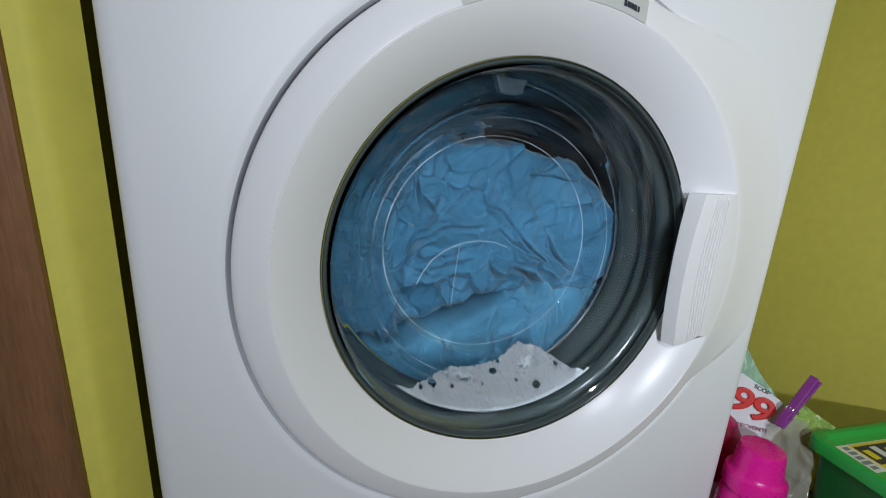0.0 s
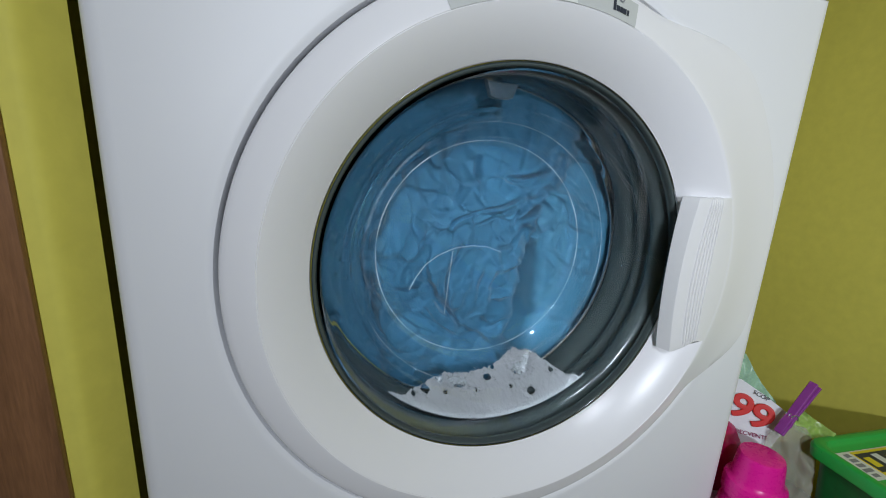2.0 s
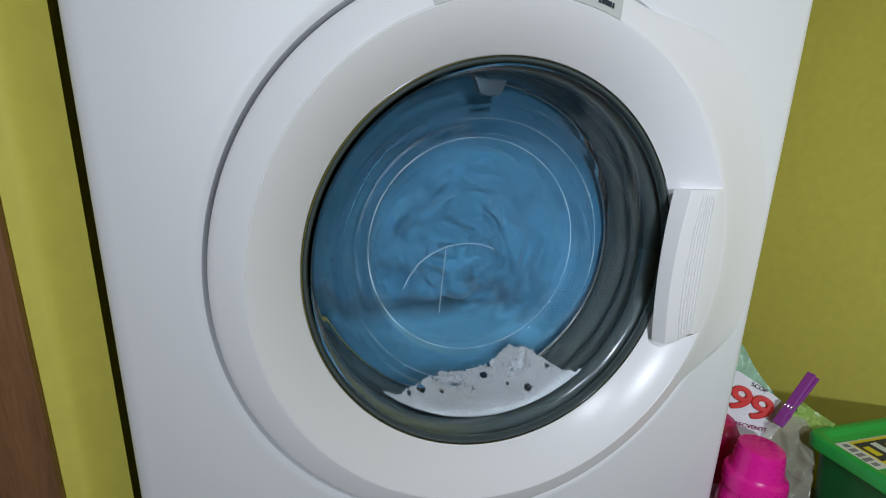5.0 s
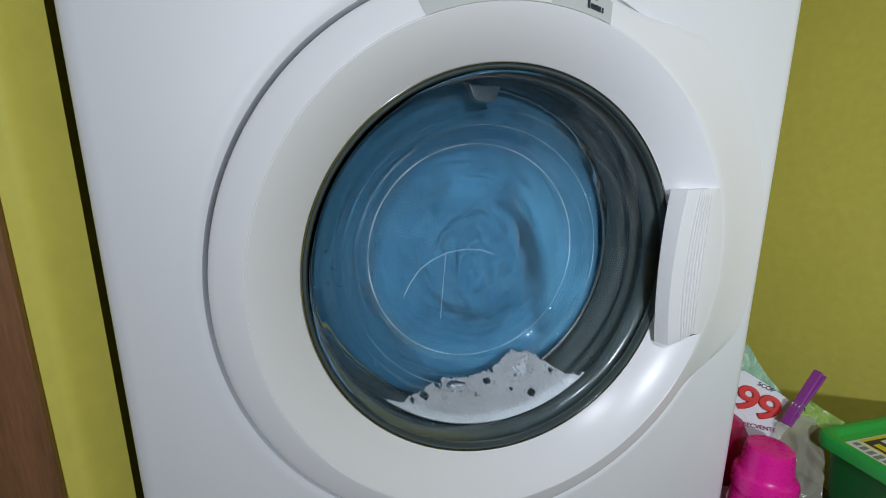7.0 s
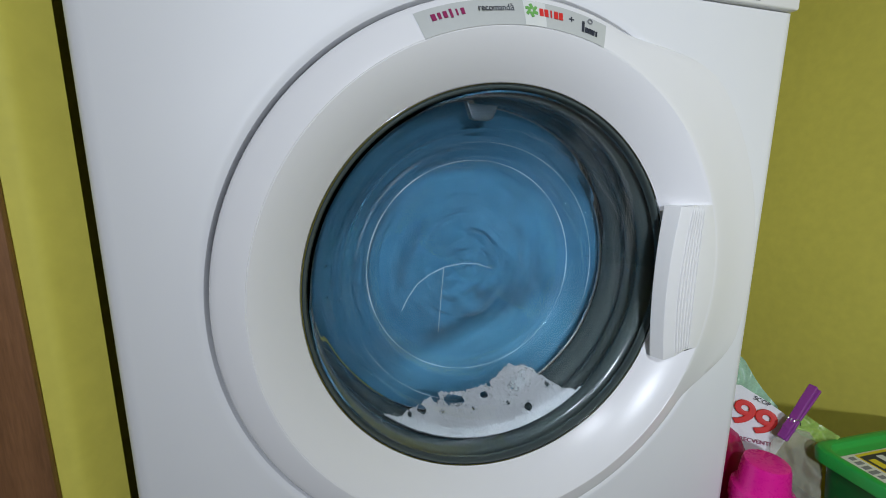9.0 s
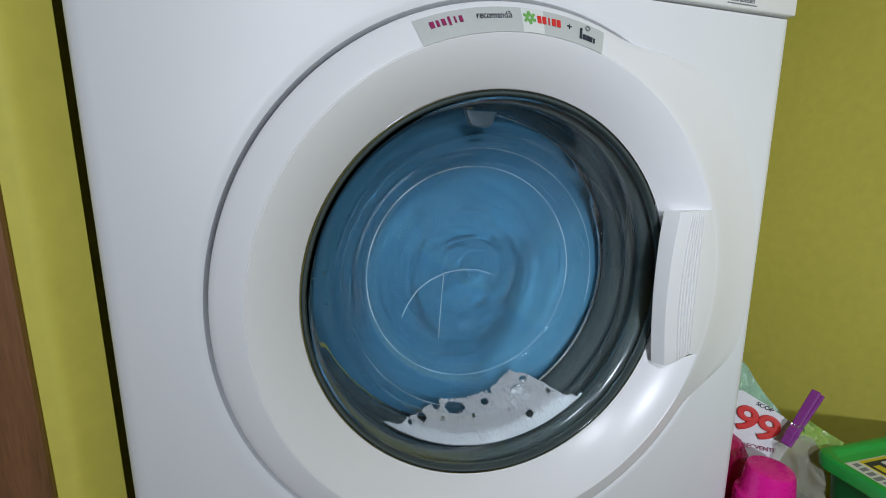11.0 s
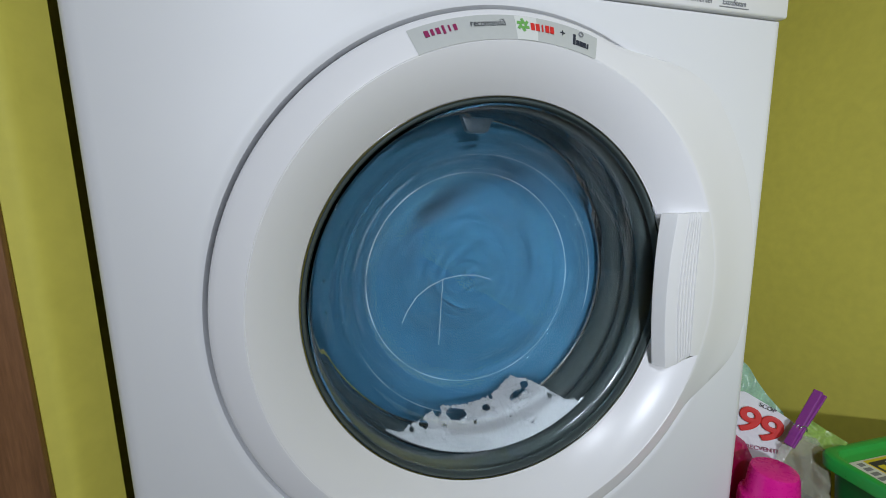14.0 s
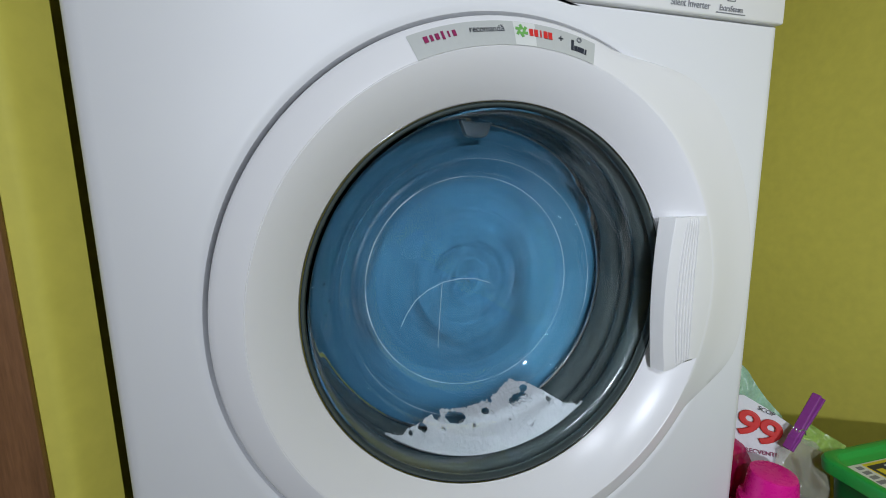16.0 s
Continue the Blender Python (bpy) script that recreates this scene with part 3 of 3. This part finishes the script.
def cloth(name, mat, keep, depth, seed, label, n=440, size=0.200, amp=1.0, creases=()):
    """One crumpled piece: keep(x, z) is positive where it lies, and its border curls back into the drum."""
    g = np.linspace(-size, size, n)
    x, z = np.meshgrid(g, g, indexing="ij")
    k = keep(x, z) + 0.012 * (lattice_noise(x * 45 + 3, z * 45 + 8, seed + 70) - 0.5) + 0.020 * (lattice_noise(x * 16 + 3, z * 16 + 8, seed + 71) - 0.5)
    roll = np.clip(k / 0.020, -1, 1)
    y = depth(x, z) - cloth_height(x, z, seed, amp=amp, creases=creases) + 0.024 * (1 - np.sqrt(np.clip(1 - (1 - np.clip(roll, 0, 1)) ** 2, 0, 1))) + np.clip(-k, 0, 0.05) * 3.0
    rr = np.hypot(x, z)
    y = np.maximum(y, np.interp(rr, (0.0, 0.160, 0.172, 0.200), (-1.0, -0.020, 0.0015, 0.012)))
    # clear of the glass bowl
    y = np.maximum(y, np.interp(rr, (0.0, 0.08, 0.114, 0.1215, 0.1268, 0.131, 0.1455, 0.1525, 0.166), (0.1112, 0.1085, 0.1055, 0.1035, 0.0997, 0.094, 0.069, 0.059, 0.0355)) + 0.003 - 0.115)
    ok = (k > -0.012) & (rr < 0.196)
    idx = -np.ones((n, n), int)
    idx[ok] = np.arange(ok.sum())
    verts = np.stack([x[ok], y[ok], z[ok]], 1).tolist()
    a, b, c, d = idx[:-1, :-1], idx[1:, :-1], idx[1:, 1:], idx[:-1, 1:]
    full = (a >= 0) & (b >= 0) & (c >= 0) & (d >= 0)
    faces = np.stack([a[full], b[full], c[full], d[full]], 1).tolist()
    return raw(name, verts, faces, mat, laundry, label, sharp=180)


def build_laundry():
    line = lambda x, z: z - (-0.083 + 0.17 * x + 0.010 * np.sin(x * 30))
    top = lambda x, z: 0.124 - 2.6 * (x - 0.01) ** 2 - z
    bulge = lambda x, z: 0.011 - 0.006 * np.clip((np.hypot(x, z) - 0.10) / 0.06, 0, 1)
    cloth("sheet", CLOTH, lambda x, z: np.minimum(line(x, z), top(x, z)), bulge, 11, "crumpled blue sheet", amp=1.35, creases=[
        (0.000, 0.045, 0.042, 0.018, 0.007, 0.0015), (0.042, 0.018, 0.095, -0.030, 0.007, 0.0015), (0.015, 0.012, 0.070, -0.012, 0.005, 0.0014), (0.052, -0.048, 0.100, -0.085, 0.016, 0.0035),
        (0.010, -0.028, 0.050, -0.070, 0.008, 0.0018), (-0.110, -0.035, -0.030, 0.005, 0.006, 0.002), (-0.030, 0.005, 0.005, 0.012, 0.006, 0.002), (-0.120, 0.060, -0.085, 0.085, 0.006, 0.002),
        (0.100, 0.010, 0.150, -0.050, 0.008, 0.0025), (0.095, 0.045, 0.060, 0.020, 0.006, 0.002), (-0.060, -0.045, -0.010, -0.030, 0.005, 0.002), (-0.075, 0.085, -0.060, 0.030, 0.004, 0.002)])
    cloth("garment", CLOTH_LIGHT, lambda x, z: np.minimum(-line(x, z) - 0.015 + 0.21 * np.clip(x + 0.01, 0, 0.1), 0.24 - np.hypot(x, z)), lambda x, z: bulge(x, z) + 0.004, 23, "paler blue garment")


build_laundry()

# the cloth that lies at the back first and is thrown out to the door as the drum turns
loose = thing("loose_cloth", (CX, 0.115, CZ), "loose blue wet cloth thrown about in the drum", "laundry")


def build_loose():
    keep = lambda x, z: np.minimum(z - (0.090 - 2.6 * (x - 0.01) ** 2), 0.24 - np.hypot(x, z))
    ob = cloth("towel", CLOTH, keep, lambda x, z: 0.014 - 0.006 * np.clip((np.hypot(x, z) - 0.10) / 0.06, 0, 1), 51, "dark blue crumpled towel", n=220)
    ob.parent = loose


build_loose()


# ---- foam ----
BUBBLES = [(-103, 0.50, 5.0, 0.10), (-118, 0.26, 1.9, 0.055), (-88, 0.55, 1.6, 0.05), (-71, 0.54, 4.4, 0.10), (-66, 0.66, 1.9, 0.06), (-109, 0.30, 0.9, 0.04), (-112, 0.52, 2.2, 0.10),
           (-72, 0.16, 1.3, 0.05), (-79, 0.33, 0.7, 0.03), (-95, 0.36, 0.6, 0.03), (-84, 0.70, 0.8, 0.03), (-60, 0.30, 0.8, 0.04), (-123, 0.12, 0.8, 0.04)]


def foam(name, top, seed, label, bubbles=(), span=(-134, -46), low=-0.06, back=0.0, thick=0.007):
    """Foam that clings to the outside of the glass bowl; top(angle) is how far up the cone it reaches, bubbles are open holes."""
    na, ns = 380, 110
    ang = np.linspace(*span, na)
    s = np.linspace(low, 1.0, ns)
    A, S = np.meshgrid(ang, s, indexing="ij")
    lim = np.interp(A, *zip(*top))
    rag = 0.07 * (lattice_noise(A * 0.30, S * 7, seed) - 0.5) + 0.05 * (lattice_noise(A * 1.1, S * 18, seed + 1) - 0.5)
    edge = lim - S + rag
    for a0, s0, ra, rs in bubbles:
        d = np.hypot((A - a0) / ra, (S - s0) / rs) - 1 + 5 * rag
        edge = np.minimum(edge, d * rs)
    edge = np.minimum(edge, np.minimum(A - span[0] - 0.5, span[1] - 0.5 - A) * 0.02)
    edge = np.minimum(edge, (S - low + 0.01) * 1.5)
    lump = lattice_noise(A * 0.8, S * 16, seed + 3) * 0.6 + lattice_noise(A * 2.6, S * 44, seed + 4) * 0.4
    t = thick * np.sqrt(np.clip(edge / 0.09, 0, 1)) * (0.5 + 0.9 * lump)
    ok = edge > 0
    # cone of the glass's outer side, a little clear of it
    R0, Yc = 0.1625 - 0.041 * S, 0.0405 + 0.060 * S
    nr, ny = 0.83, 0.56
    verts = []
    a = np.radians(A)
    for sgn in (0, 1):
        # bubbles pressed on the glass leave its near side dimpled
        off = back + (t if sgn else 0.0009 + 0.0011 * (1 - lump) * np.clip(1 - edge / 0.5, 0.2, 1))
        R, Y = R0 + nr * off, Yc + ny * off
        verts.append(np.stack([R * np.cos(a), Y, R * np.sin(a)], -1)[ok])
    idx = -np.ones(A.shape, int)
    idx[ok] = np.arange(ok.sum())
    k = int(ok.sum())
    p, q, r, u = idx[:-1, :-1], idx[1:, :-1], idx[1:, 1:], idx[:-1, 1:]
    f = (p >= 0) & (q >= 0) & (r >= 0) & (u >= 0)
    quad = np.stack([p[f], q[f], r[f], u[f]], 1)
    faces = quad.tolist() + (quad[:, ::-1] + k).tolist()
    ob = tagged(raw(name, np.concatenate(verts).tolist(), faces, FOAM, None, label, pose(CX, 0, CZ), sharp=180), "", "foam")
    # small bubbles that fray the border
    rng = np.random.default_rng(seed + 60)
    near = np.argwhere((edge > -0.030) & (edge < 0.075) & (S > low + 0.04) & (np.abs(np.gradient(lim, axis=0)) < 1))
    bm = bmesh.new()
    for i, j in near[rng.permutation(len(near))[:max(60, int(0.040 * len(near)))]]:
        w = rng.uniform(0.0005, 0.0016) * (0.6 if edge[i, j] < 0 else 1.0)
        off = back + w * 0.9 + rng.uniform(0, 0.0012)
        R, Y = R0[i, j] + nr * off, Yc[i, j] + ny * off
        bmesh.ops.create_icosphere(bm, subdivisions=1, radius=w, matrix=pose(R * math.cos(a[i, j]), Y, R * math.sin(a[i, j])))
    tagged(part("bubbles", bm, BUBBLE, ob, "fine soap bubbles along the border"), kind="stuff")
    return ob


foam_main = foam("soap_foam", [(-134, -0.05), (-128, 0.02), (-121, 0.30), (-116, 0.42), (-109, 0.60), (-103, 0.62), (-97, 0.64), (-90, 0.70), (-80, 0.80), (-68, 0.90), (-61, 0.60), (-56, 0.15), (-52, -0.05), (-46, -0.1)],
                 5, "white soap foam with bubble holes lying against the glass", BUBBLES)
foam_left = foam("soap_foam", [(-112, 0.50), (-106, 0.60), (-98, 0.62), (-94, 0.55)], 15, "small patch of white soap foam on the glass", [(-102, 0.42, 2.4, 0.05)], span=(-113, -94), low=0.36, back=0.003, thick=0.003)
foam_right = foam("soap_foam", [(-79, 0.66), (-72, 0.76), (-64, 0.82), (-60, 0.6)], 25, "torn patch of white soap foam on the glass", [(-74, 0.52, 0.8, 0.03)], span=(-79, -60), low=0.36, back=0.003, thick=0.003)


def droplets():
    rng = random.Random(4)
    bm = bmesh.new()
    for _ in range(130):
        a, s = rng.uniform(0, 2 * math.pi), rng.uniform(0.0, 1.0)
        r, y = 0.1672 - 0.035 * s, 0.0362 + 0.0585 * s
        rad = rng.uniform(0.0005, 0.0016)
        bmesh.ops.create_icosphere(bm, subdivisions=1, radius=rad, matrix=pose(r * math.cos(a), y, r * math.sin(a)))
    for _ in range(70):
        a, y = rng.uniform(-1.9, 1.1), rng.uniform(0.040, 0.104)
        r = 0.1735 + 0.0012 * rng.random()
        bmesh.ops.create_icosphere(bm, subdivisions=2, radius=rng.uniform(0.0008, 0.0022), matrix=pose(r * math.cos(a), y, r * math.sin(a)))
    tagged(part("water_drops", bm, WATER, None, "small water drops on the door glass", pose(CX, 0, CZ)), "", "water", kind="stuff")


droplets()

# ---- beside the machine ----
def softener_bottle():
    t = thing("fabric_softener_bottle", (0.339, -0.016, 0), "magenta plastic softener bottle with screw cap", "bottle")
    part("bottle_body", lathe([(0.0, 0.0), (0.030, 0.0), (0.034, 0.004), (0.0345, 0.012), (0.0345, 0.095), (0.0335, 0.112), (0.031, 0.122), (0.029, 0.126), (0.029, 0.130)], 64, axis="z"), PINK, t)
    part("cap", lathe([(0.0315, 0.1305), (0.0330, 0.132), (0.0332, 0.148), (0.0318, 0.1525), (0.0285, 0.155), (0.0268, 0.158), (0.0242, 0.184), (0.0228, 0.1882), (0.0200, 0.1892), (0.0, 0.1893)], 64, axis="z"), PINK, t, "bright magenta dosing cap")
    return t


softener_bottle()


def red_bottle():
    t = thing("detergent_bottle", (0.357, 0.070, 0), "crimson plastic detergent bottle", "bottle")
    part("bottle_body", lathe([(0.0, 0.0), (0.038, 0.0), (0.044, 0.005), (0.045, 0.13), (0.042, 0.158), (0.030, 0.178), (0.016, 0.186), (0.015, 0.196)], 48, axis="z"), PINK_DEEP, t)
    part("cap", lathe([(0.0165, 0.1965), (0.0175, 0.198), (0.0170, 0.214), (0.0150, 0.217), (0.0, 0.217)], 32, axis="z"), INK_NAVY, t, "small blue cap")
    part("label_band", lathe([(0.0456, 0.030), (0.0458, 0.031), (0.0458, 0.095), (0.0456, 0.096)], 48, axis="z"), PAPER_LIGHT, t, "pale paper label")


red_bottle()

BAG = Matrix(((0.63715, 0.19179, -0.74650, 0.378), (-0.77074, 0.15854, -0.61711, 0.048), (0.0, 0.96855, 0.24883, 0.2045), (0, 0, 0, 1)))


def film(name, outline, mat, parent, seed, amp=0.004, off=0.0, label="", thick=0.0006, n=46, m=None):
    """A crinkled sheet of film inside an outline in the bag's own plane."""
    xs, ys = [p[0] for p in outline], [p[1] for p in outline]
    def inside(px, py):
        r = False
        for (x1, y1), (x2, y2) in zip(outline, outline[1:] + outline[:1]):
            if (y1 > py) != (y2 > py) and px < (x2 - x1) * (py - y1) / (y2 - y1) + x1:
                r = not r
        return r
    def clamp(px, py):
        if inside(px, py):
            return px, py, True
        best = None
        for (x1, y1), (x2, y2) in zip(outline, outline[1:] + outline[:1]):
            dx, dy = x2 - x1, y2 - y1
            s = min(max(((px - x1) * dx + (py - y1) * dy) / (dx * dx + dy * dy), 0), 1)
            d = (px - x1 - s * dx) ** 2 + (py - y1 - s * dy) ** 2
            if best is None or d < best[0]:
                best = (d, x1 + s * dx, y1 + s * dy)
        return best[1], best[2], False
    grid, flags = [], []
    for i in range(n + 1):
        for j in range(n + 1):
            x, y, ok = clamp(min(xs) + (max(xs) - min(xs)) * i / n, min(ys) + (max(ys) - min(ys)) * j / n)
            h = amp * (2 * noise.fractal(Vector((x * 38, y * 38, seed)), 0.8, 2.1, 3) + abs(noise.noise(Vector((x * 60, y * 25, seed + 4)))) * 1.2)
            grid.append((x, y, off + h))
            flags.append(ok)
    faces = []
    for i in range(n):
        for j in range(n):
            q = (i * (n + 1) + j, (i + 1) * (n + 1) + j, (i + 1) * (n + 1) + j + 1, i * (n + 1) + j + 1)
            if any(flags[k] for k in q):
                faces.append(q)
    k = len(grid)
    verts = grid + [(x, y, z - thick) for x, y, z in grid]
    faces += [tuple(v + k for v in q[::-1]) for q in faces]
    return raw(name, verts, faces, mat, parent, label, m, sharp=60)


def detergent_bag():
    t = thing("detergent_bag", (0, 0, 0), "white plastic detergent bag with red figures, pegged shut", "bag")
    t.matrix_basis = BAG
    front = film("bag_front", [(-0.045, 0.030), (-0.005, 0.038), (0.022, 0.026), (0.048, 0.012), (0.056, 0.002), (0.040, -0.040), (0.034, -0.060), (0.030, -0.21), (-0.05, -0.21), (-0.05, -0.03)], BAG_WHITE, t, 3.0, 0.0005)
    part("bag_body", box(0.072, 0.19, 0.045, 0.014, 3, at=(-0.010, -0.115, -0.030)), BAG_WHITE, t)
    tilt = pose(0.0125, -0.0020, 0.0026, 0, 0, -14)
    for k in (-1, 1):
        lettering("digit", "9", 0.046, INK_RED, front, tilt @ pose(0.0120 * k, 0, 0.0002 * k), 0.0004, squeeze=1.12, bold=0.0013)
    lettering("word", "SCOP", 0.0075, INK_DARK, front, pose(0.0200, 0.0235, 0.0024, 0, 0, -16), 0.0003)
    lettering("word", "FRECVENTE", 0.0075, INK_MAGENTA, front, pose(0.0165, -0.0305, 0.0024, 0, 0, 5), 0.0003)
    return t


detergent_bag()


def mint_bag():
    t = thing("mint_plastic_bag", (0, 0, 0), "crumpled translucent mint green plastic bag", "bag")
    t.matrix_basis = BAG
    film("bag_film", [(-0.05, 0.065), (-0.012, 0.078), (-0.001, 0.068), (0.010, 0.050), (0.022, 0.034), (0.040, 0.016), (0.03, -0.20), (-0.06, -0.20)], BAG_MINT, t, 9.0, 0.004, off=-0.028)
    return t


mint_bag()


def clear_bag():
    t = thing("clear_plastic_bag", (0, 0, 0), "crinkled clear plastic bag with green print", "bag")
    t.matrix_basis = BAG
    film("bag_film", [(0.034, -0.020), (0.054, 0.002), (0.070, 0.000), (0.083, -0.020), (0.086, -0.060), (0.088, -0.21), (0.030, -0.21), (0.030, -0.05)], BAG_CLEAR, t, 15.0, 0.004, off=0.006)
    film("bag_neck", [(0.050, 0.004), (0.062, 0.022), (0.078, 0.012), (0.098, 0.004), (0.090, -0.012), (0.060, -0.006)], BAG_GREEN, t, 21.0, 0.004, off=0.0, label="green tinted neck of the bag")
    return t


clear_bag()


def clothes_peg():
    """Two violet plastic legs on a wire spring."""
    t = thing("clothes_peg", (0.389, 0.0, 0.206), "violet plastic clothes peg clipped on a bag", "clothes peg")
    t.matrix_basis = pose(0.3845, 0.0, 0.1985, 0, 36, 0) @ pose(0, 0, 0, 0, 0, 4)
    for k, s in enumerate((-1, 1)):
        bm = bmesh.new()
        prof = [(0.0, 0.0008), (0.012, 0.0012), (0.016, 0.0030), (0.020, 0.0012), (0.032, 0.0014), (0.055, 0.0028), (0.077, 0.0042)]
        lo, hi = [], []
        loops = []
        for z, x in prof:
            w = 0.0046
            th = 0.0042 if z < 0.06 else 0.0034
            loops.append([bm.verts.new((s * x, -w, z)), bm.verts.new((s * (x + th), -w, z)), bm.verts.new((s * (x + th), w, z)), bm.verts.new((s * x, w, z))])
        for p, q in zip(loops, loops[1:]):
            for i in range(4):
                bm.faces.new((p[i], p[(i + 1) % 4], q[(i + 1) % 4], q[i]))
        bm.faces.new(loops[0])
        bm.faces.new(loops[-1])
        bmesh.ops.bevel(bm, geom=bm.edges[:], offset=0.0007, segments=1, affect="EDGES")
        part("leg", bm, PURPLE, t)
    pts = [(0.0062 * math.cos(a), -0.0055 + 0.0110 * a / (6 * math.pi), 0.026 + 0.0045 * math.sin(a)) for a in (2 * math.pi * k / 14 for k in range(43))]
    part("spring", tube(pts, 0.0007, 6), CHROME, t, "steel wire spring")
    return t


clothes_peg()


def green_box():
    t = thing("storage_box", (0.405, -0.021, 0), "green plastic lidded box with a printed label", "box")
    t.matrix_basis = pose(0.398, -0.021, 0, 0, 0, -4)
    W, D = 0.185, 0.22
    def shell(points, at):
        bm = bmesh.new()
        loops = []
        for inset, z in points:
            ring = []
            x0, x1, y0, y1, r = inset, W - inset, -D + inset, -inset, 0.018
            for cx, cy, a0 in ((x1 - r, y1 - r, 0), (x0 + r, y1 - r, 90), (x0 + r, y0 + r, 180), (x1 - r, y0 + r, 270)):
                for k in range(7):
                    a = radians(a0 + 15 * k)
                    ring.append(bm.verts.new((cx + r * math.cos(a), cy + r * math.sin(a), z)))
            loops.append(ring)
        for p, q in zip(loops, loops[1:]):
            for i in range(len(p)):
                bm.faces.new((p[i], p[(i + 1) % len(p)], q[(i + 1) % len(p)], q[i]))
        bm.faces.new(loops[0])
        bm.faces.new(loops[-1])
        return bm
    part("box_body", shell([(0.024, 0.0), (0.020, 0.003), (0.008, 0.184), (0.008, 0.187)], 0), GREEN_DARK, t, "dark green box body")
    lid = part("lid", shell([(0.004, 0.1875), (0.000, 0.1885), (-0.001, 0.200), (0.0005, 0.2035), (0.003, 0.205), (0.007, 0.205), (0.009, 0.2040), (0.011, 0.1990), (0.013, 0.1975)], 0), GREEN, t, "bright green lid with raised rim")
    part("label_sheet", box(0.152, 0.042, 0.0006, 0, at=(0.092, -0.043, 0.1980)), PAPER_LIGHT, lid, "white label with yellow and black print")
    part("label_field", box(0.125, 0.038, 0.0006, 0, at=(0.100, -0.043, 0.1985)), YELLOW_INK, lid)
    part("label_panel", box(0.122, 0.028, 0.0006, 0, at=(0.100, -0.042, 0.1990)), INK_DARK, lid)
    rng = random.Random(8)
    for i in range(7):
        part("print_bar", box(0.009, 0.012 + 0.010 * rng.random(), 0.0006, 0, at=(0.047 + 0.017 * i, -0.042, 0.1995)), PAPER_LIGHT if i % 2 else YELLOW_INK, lid)
    for i in range(5):
        part("print_bar", box(0.006 + 0.008 * rng.random(), 0.0045, 0.0006, 0, at=(0.026 + 0.004 * rng.random(), -0.028 - 0.0075 * i, 0.1985)), INK_GREY, lid)
    return t


green_box()


# ---- what moves ----
TURNS = [(0.0, 0), (1.2, 0), (1.5, 17), (1.8, 45), (2.0, 65), (2.2, 92), (2.4, 125), (2.6, 165), (2.8, 212), (3.0, 264), (3.2, 320), (3.5, 408), (4.0, 570), (4.2, 640),
         (6.5, 1880), (7.0, 2247), (7.5, 2595), (7.9, 2935), (8.3, 3285), (8.7, 3645), (9.0, 3960), (9.2, 4155), (11.3, 6505), (11.5, 6740), (12.0, 7455), (12.5, 8135),
         (13.0, 8838), (13.5, 9518), (14.0, 10275), (14.5, 11097), (15.0, 11950), (15.5, 12858), (16.0, 13745)]


def turned(t):
    """Degrees through which the drum has turned."""
    k = len(TURNS)
    def slope(i):
        if i == 0:
            return 0.0
        a, b = TURNS[max(i - 1, 0)], TURNS[min(i + 1, k - 1)]
        return (b[1] - a[1]) / (b[0] - a[0])
    for i in range(k - 1):
        (t0, a0), (t1, a1) = TURNS[i], TURNS[i + 1]
        if t <= t1:
            h, s = t1 - t0, (t - t0) / (t1 - t0)
            m0, m1 = slope(i) * h, slope(i + 1) * h
            if a1 == a0:
                return a0
            return (2 * s ** 3 - 3 * s ** 2 + 1) * a0 + (s ** 3 - 2 * s ** 2 + s) * m0 + (-2 * s ** 3 + 3 * s ** 2) * a1 + (s ** 3 - s ** 2) * m1
    return TURNS[-1][1]


def motions():
    steps = [i / FPS for i in range(16 * FPS + 1)]
    walk(drum, [(t, pose(CX, 0.115, CZ, 0, -turned(t), 0)) for t in steps])
    walk(laundry, [(t, pose(CX, 0.115, CZ, 0, -turned(t), 0)) for t in steps])
    def thrown(t):
        s = min(max((t - 1.2) / 0.9, 0), 1)
        s = s * s * (3 - 2 * s)
        return pose(CX, 0.115 + 0.20 * (1 - s), CZ - 0.07 * (1 - s), 0, -turned(t), 0)
    walk(loose, [(t, thrown(t)) for t in steps])
    walk(foam_main, [(0.0, pose(CX, 0, CZ + 0.0010)), (6.0, pose(CX, 0, CZ + 0.0004)), (16.0, pose(CX, 0.0, CZ - 0.0010))])
    # the two patches slide down behind the main foam and leave its holes open
    for patch, t0, t1 in ((foam_left, 4.0, 11.0), (foam_right, 8.8, 12.4)):
        walk(patch, [(0.0, pose(CX, 0, CZ)), (t0, pose(CX, 0, CZ)), (t1, pose(CX, -0.012, CZ - 0.011)), (16.0, pose(CX, -0.013, CZ - 0.012))])


motions()
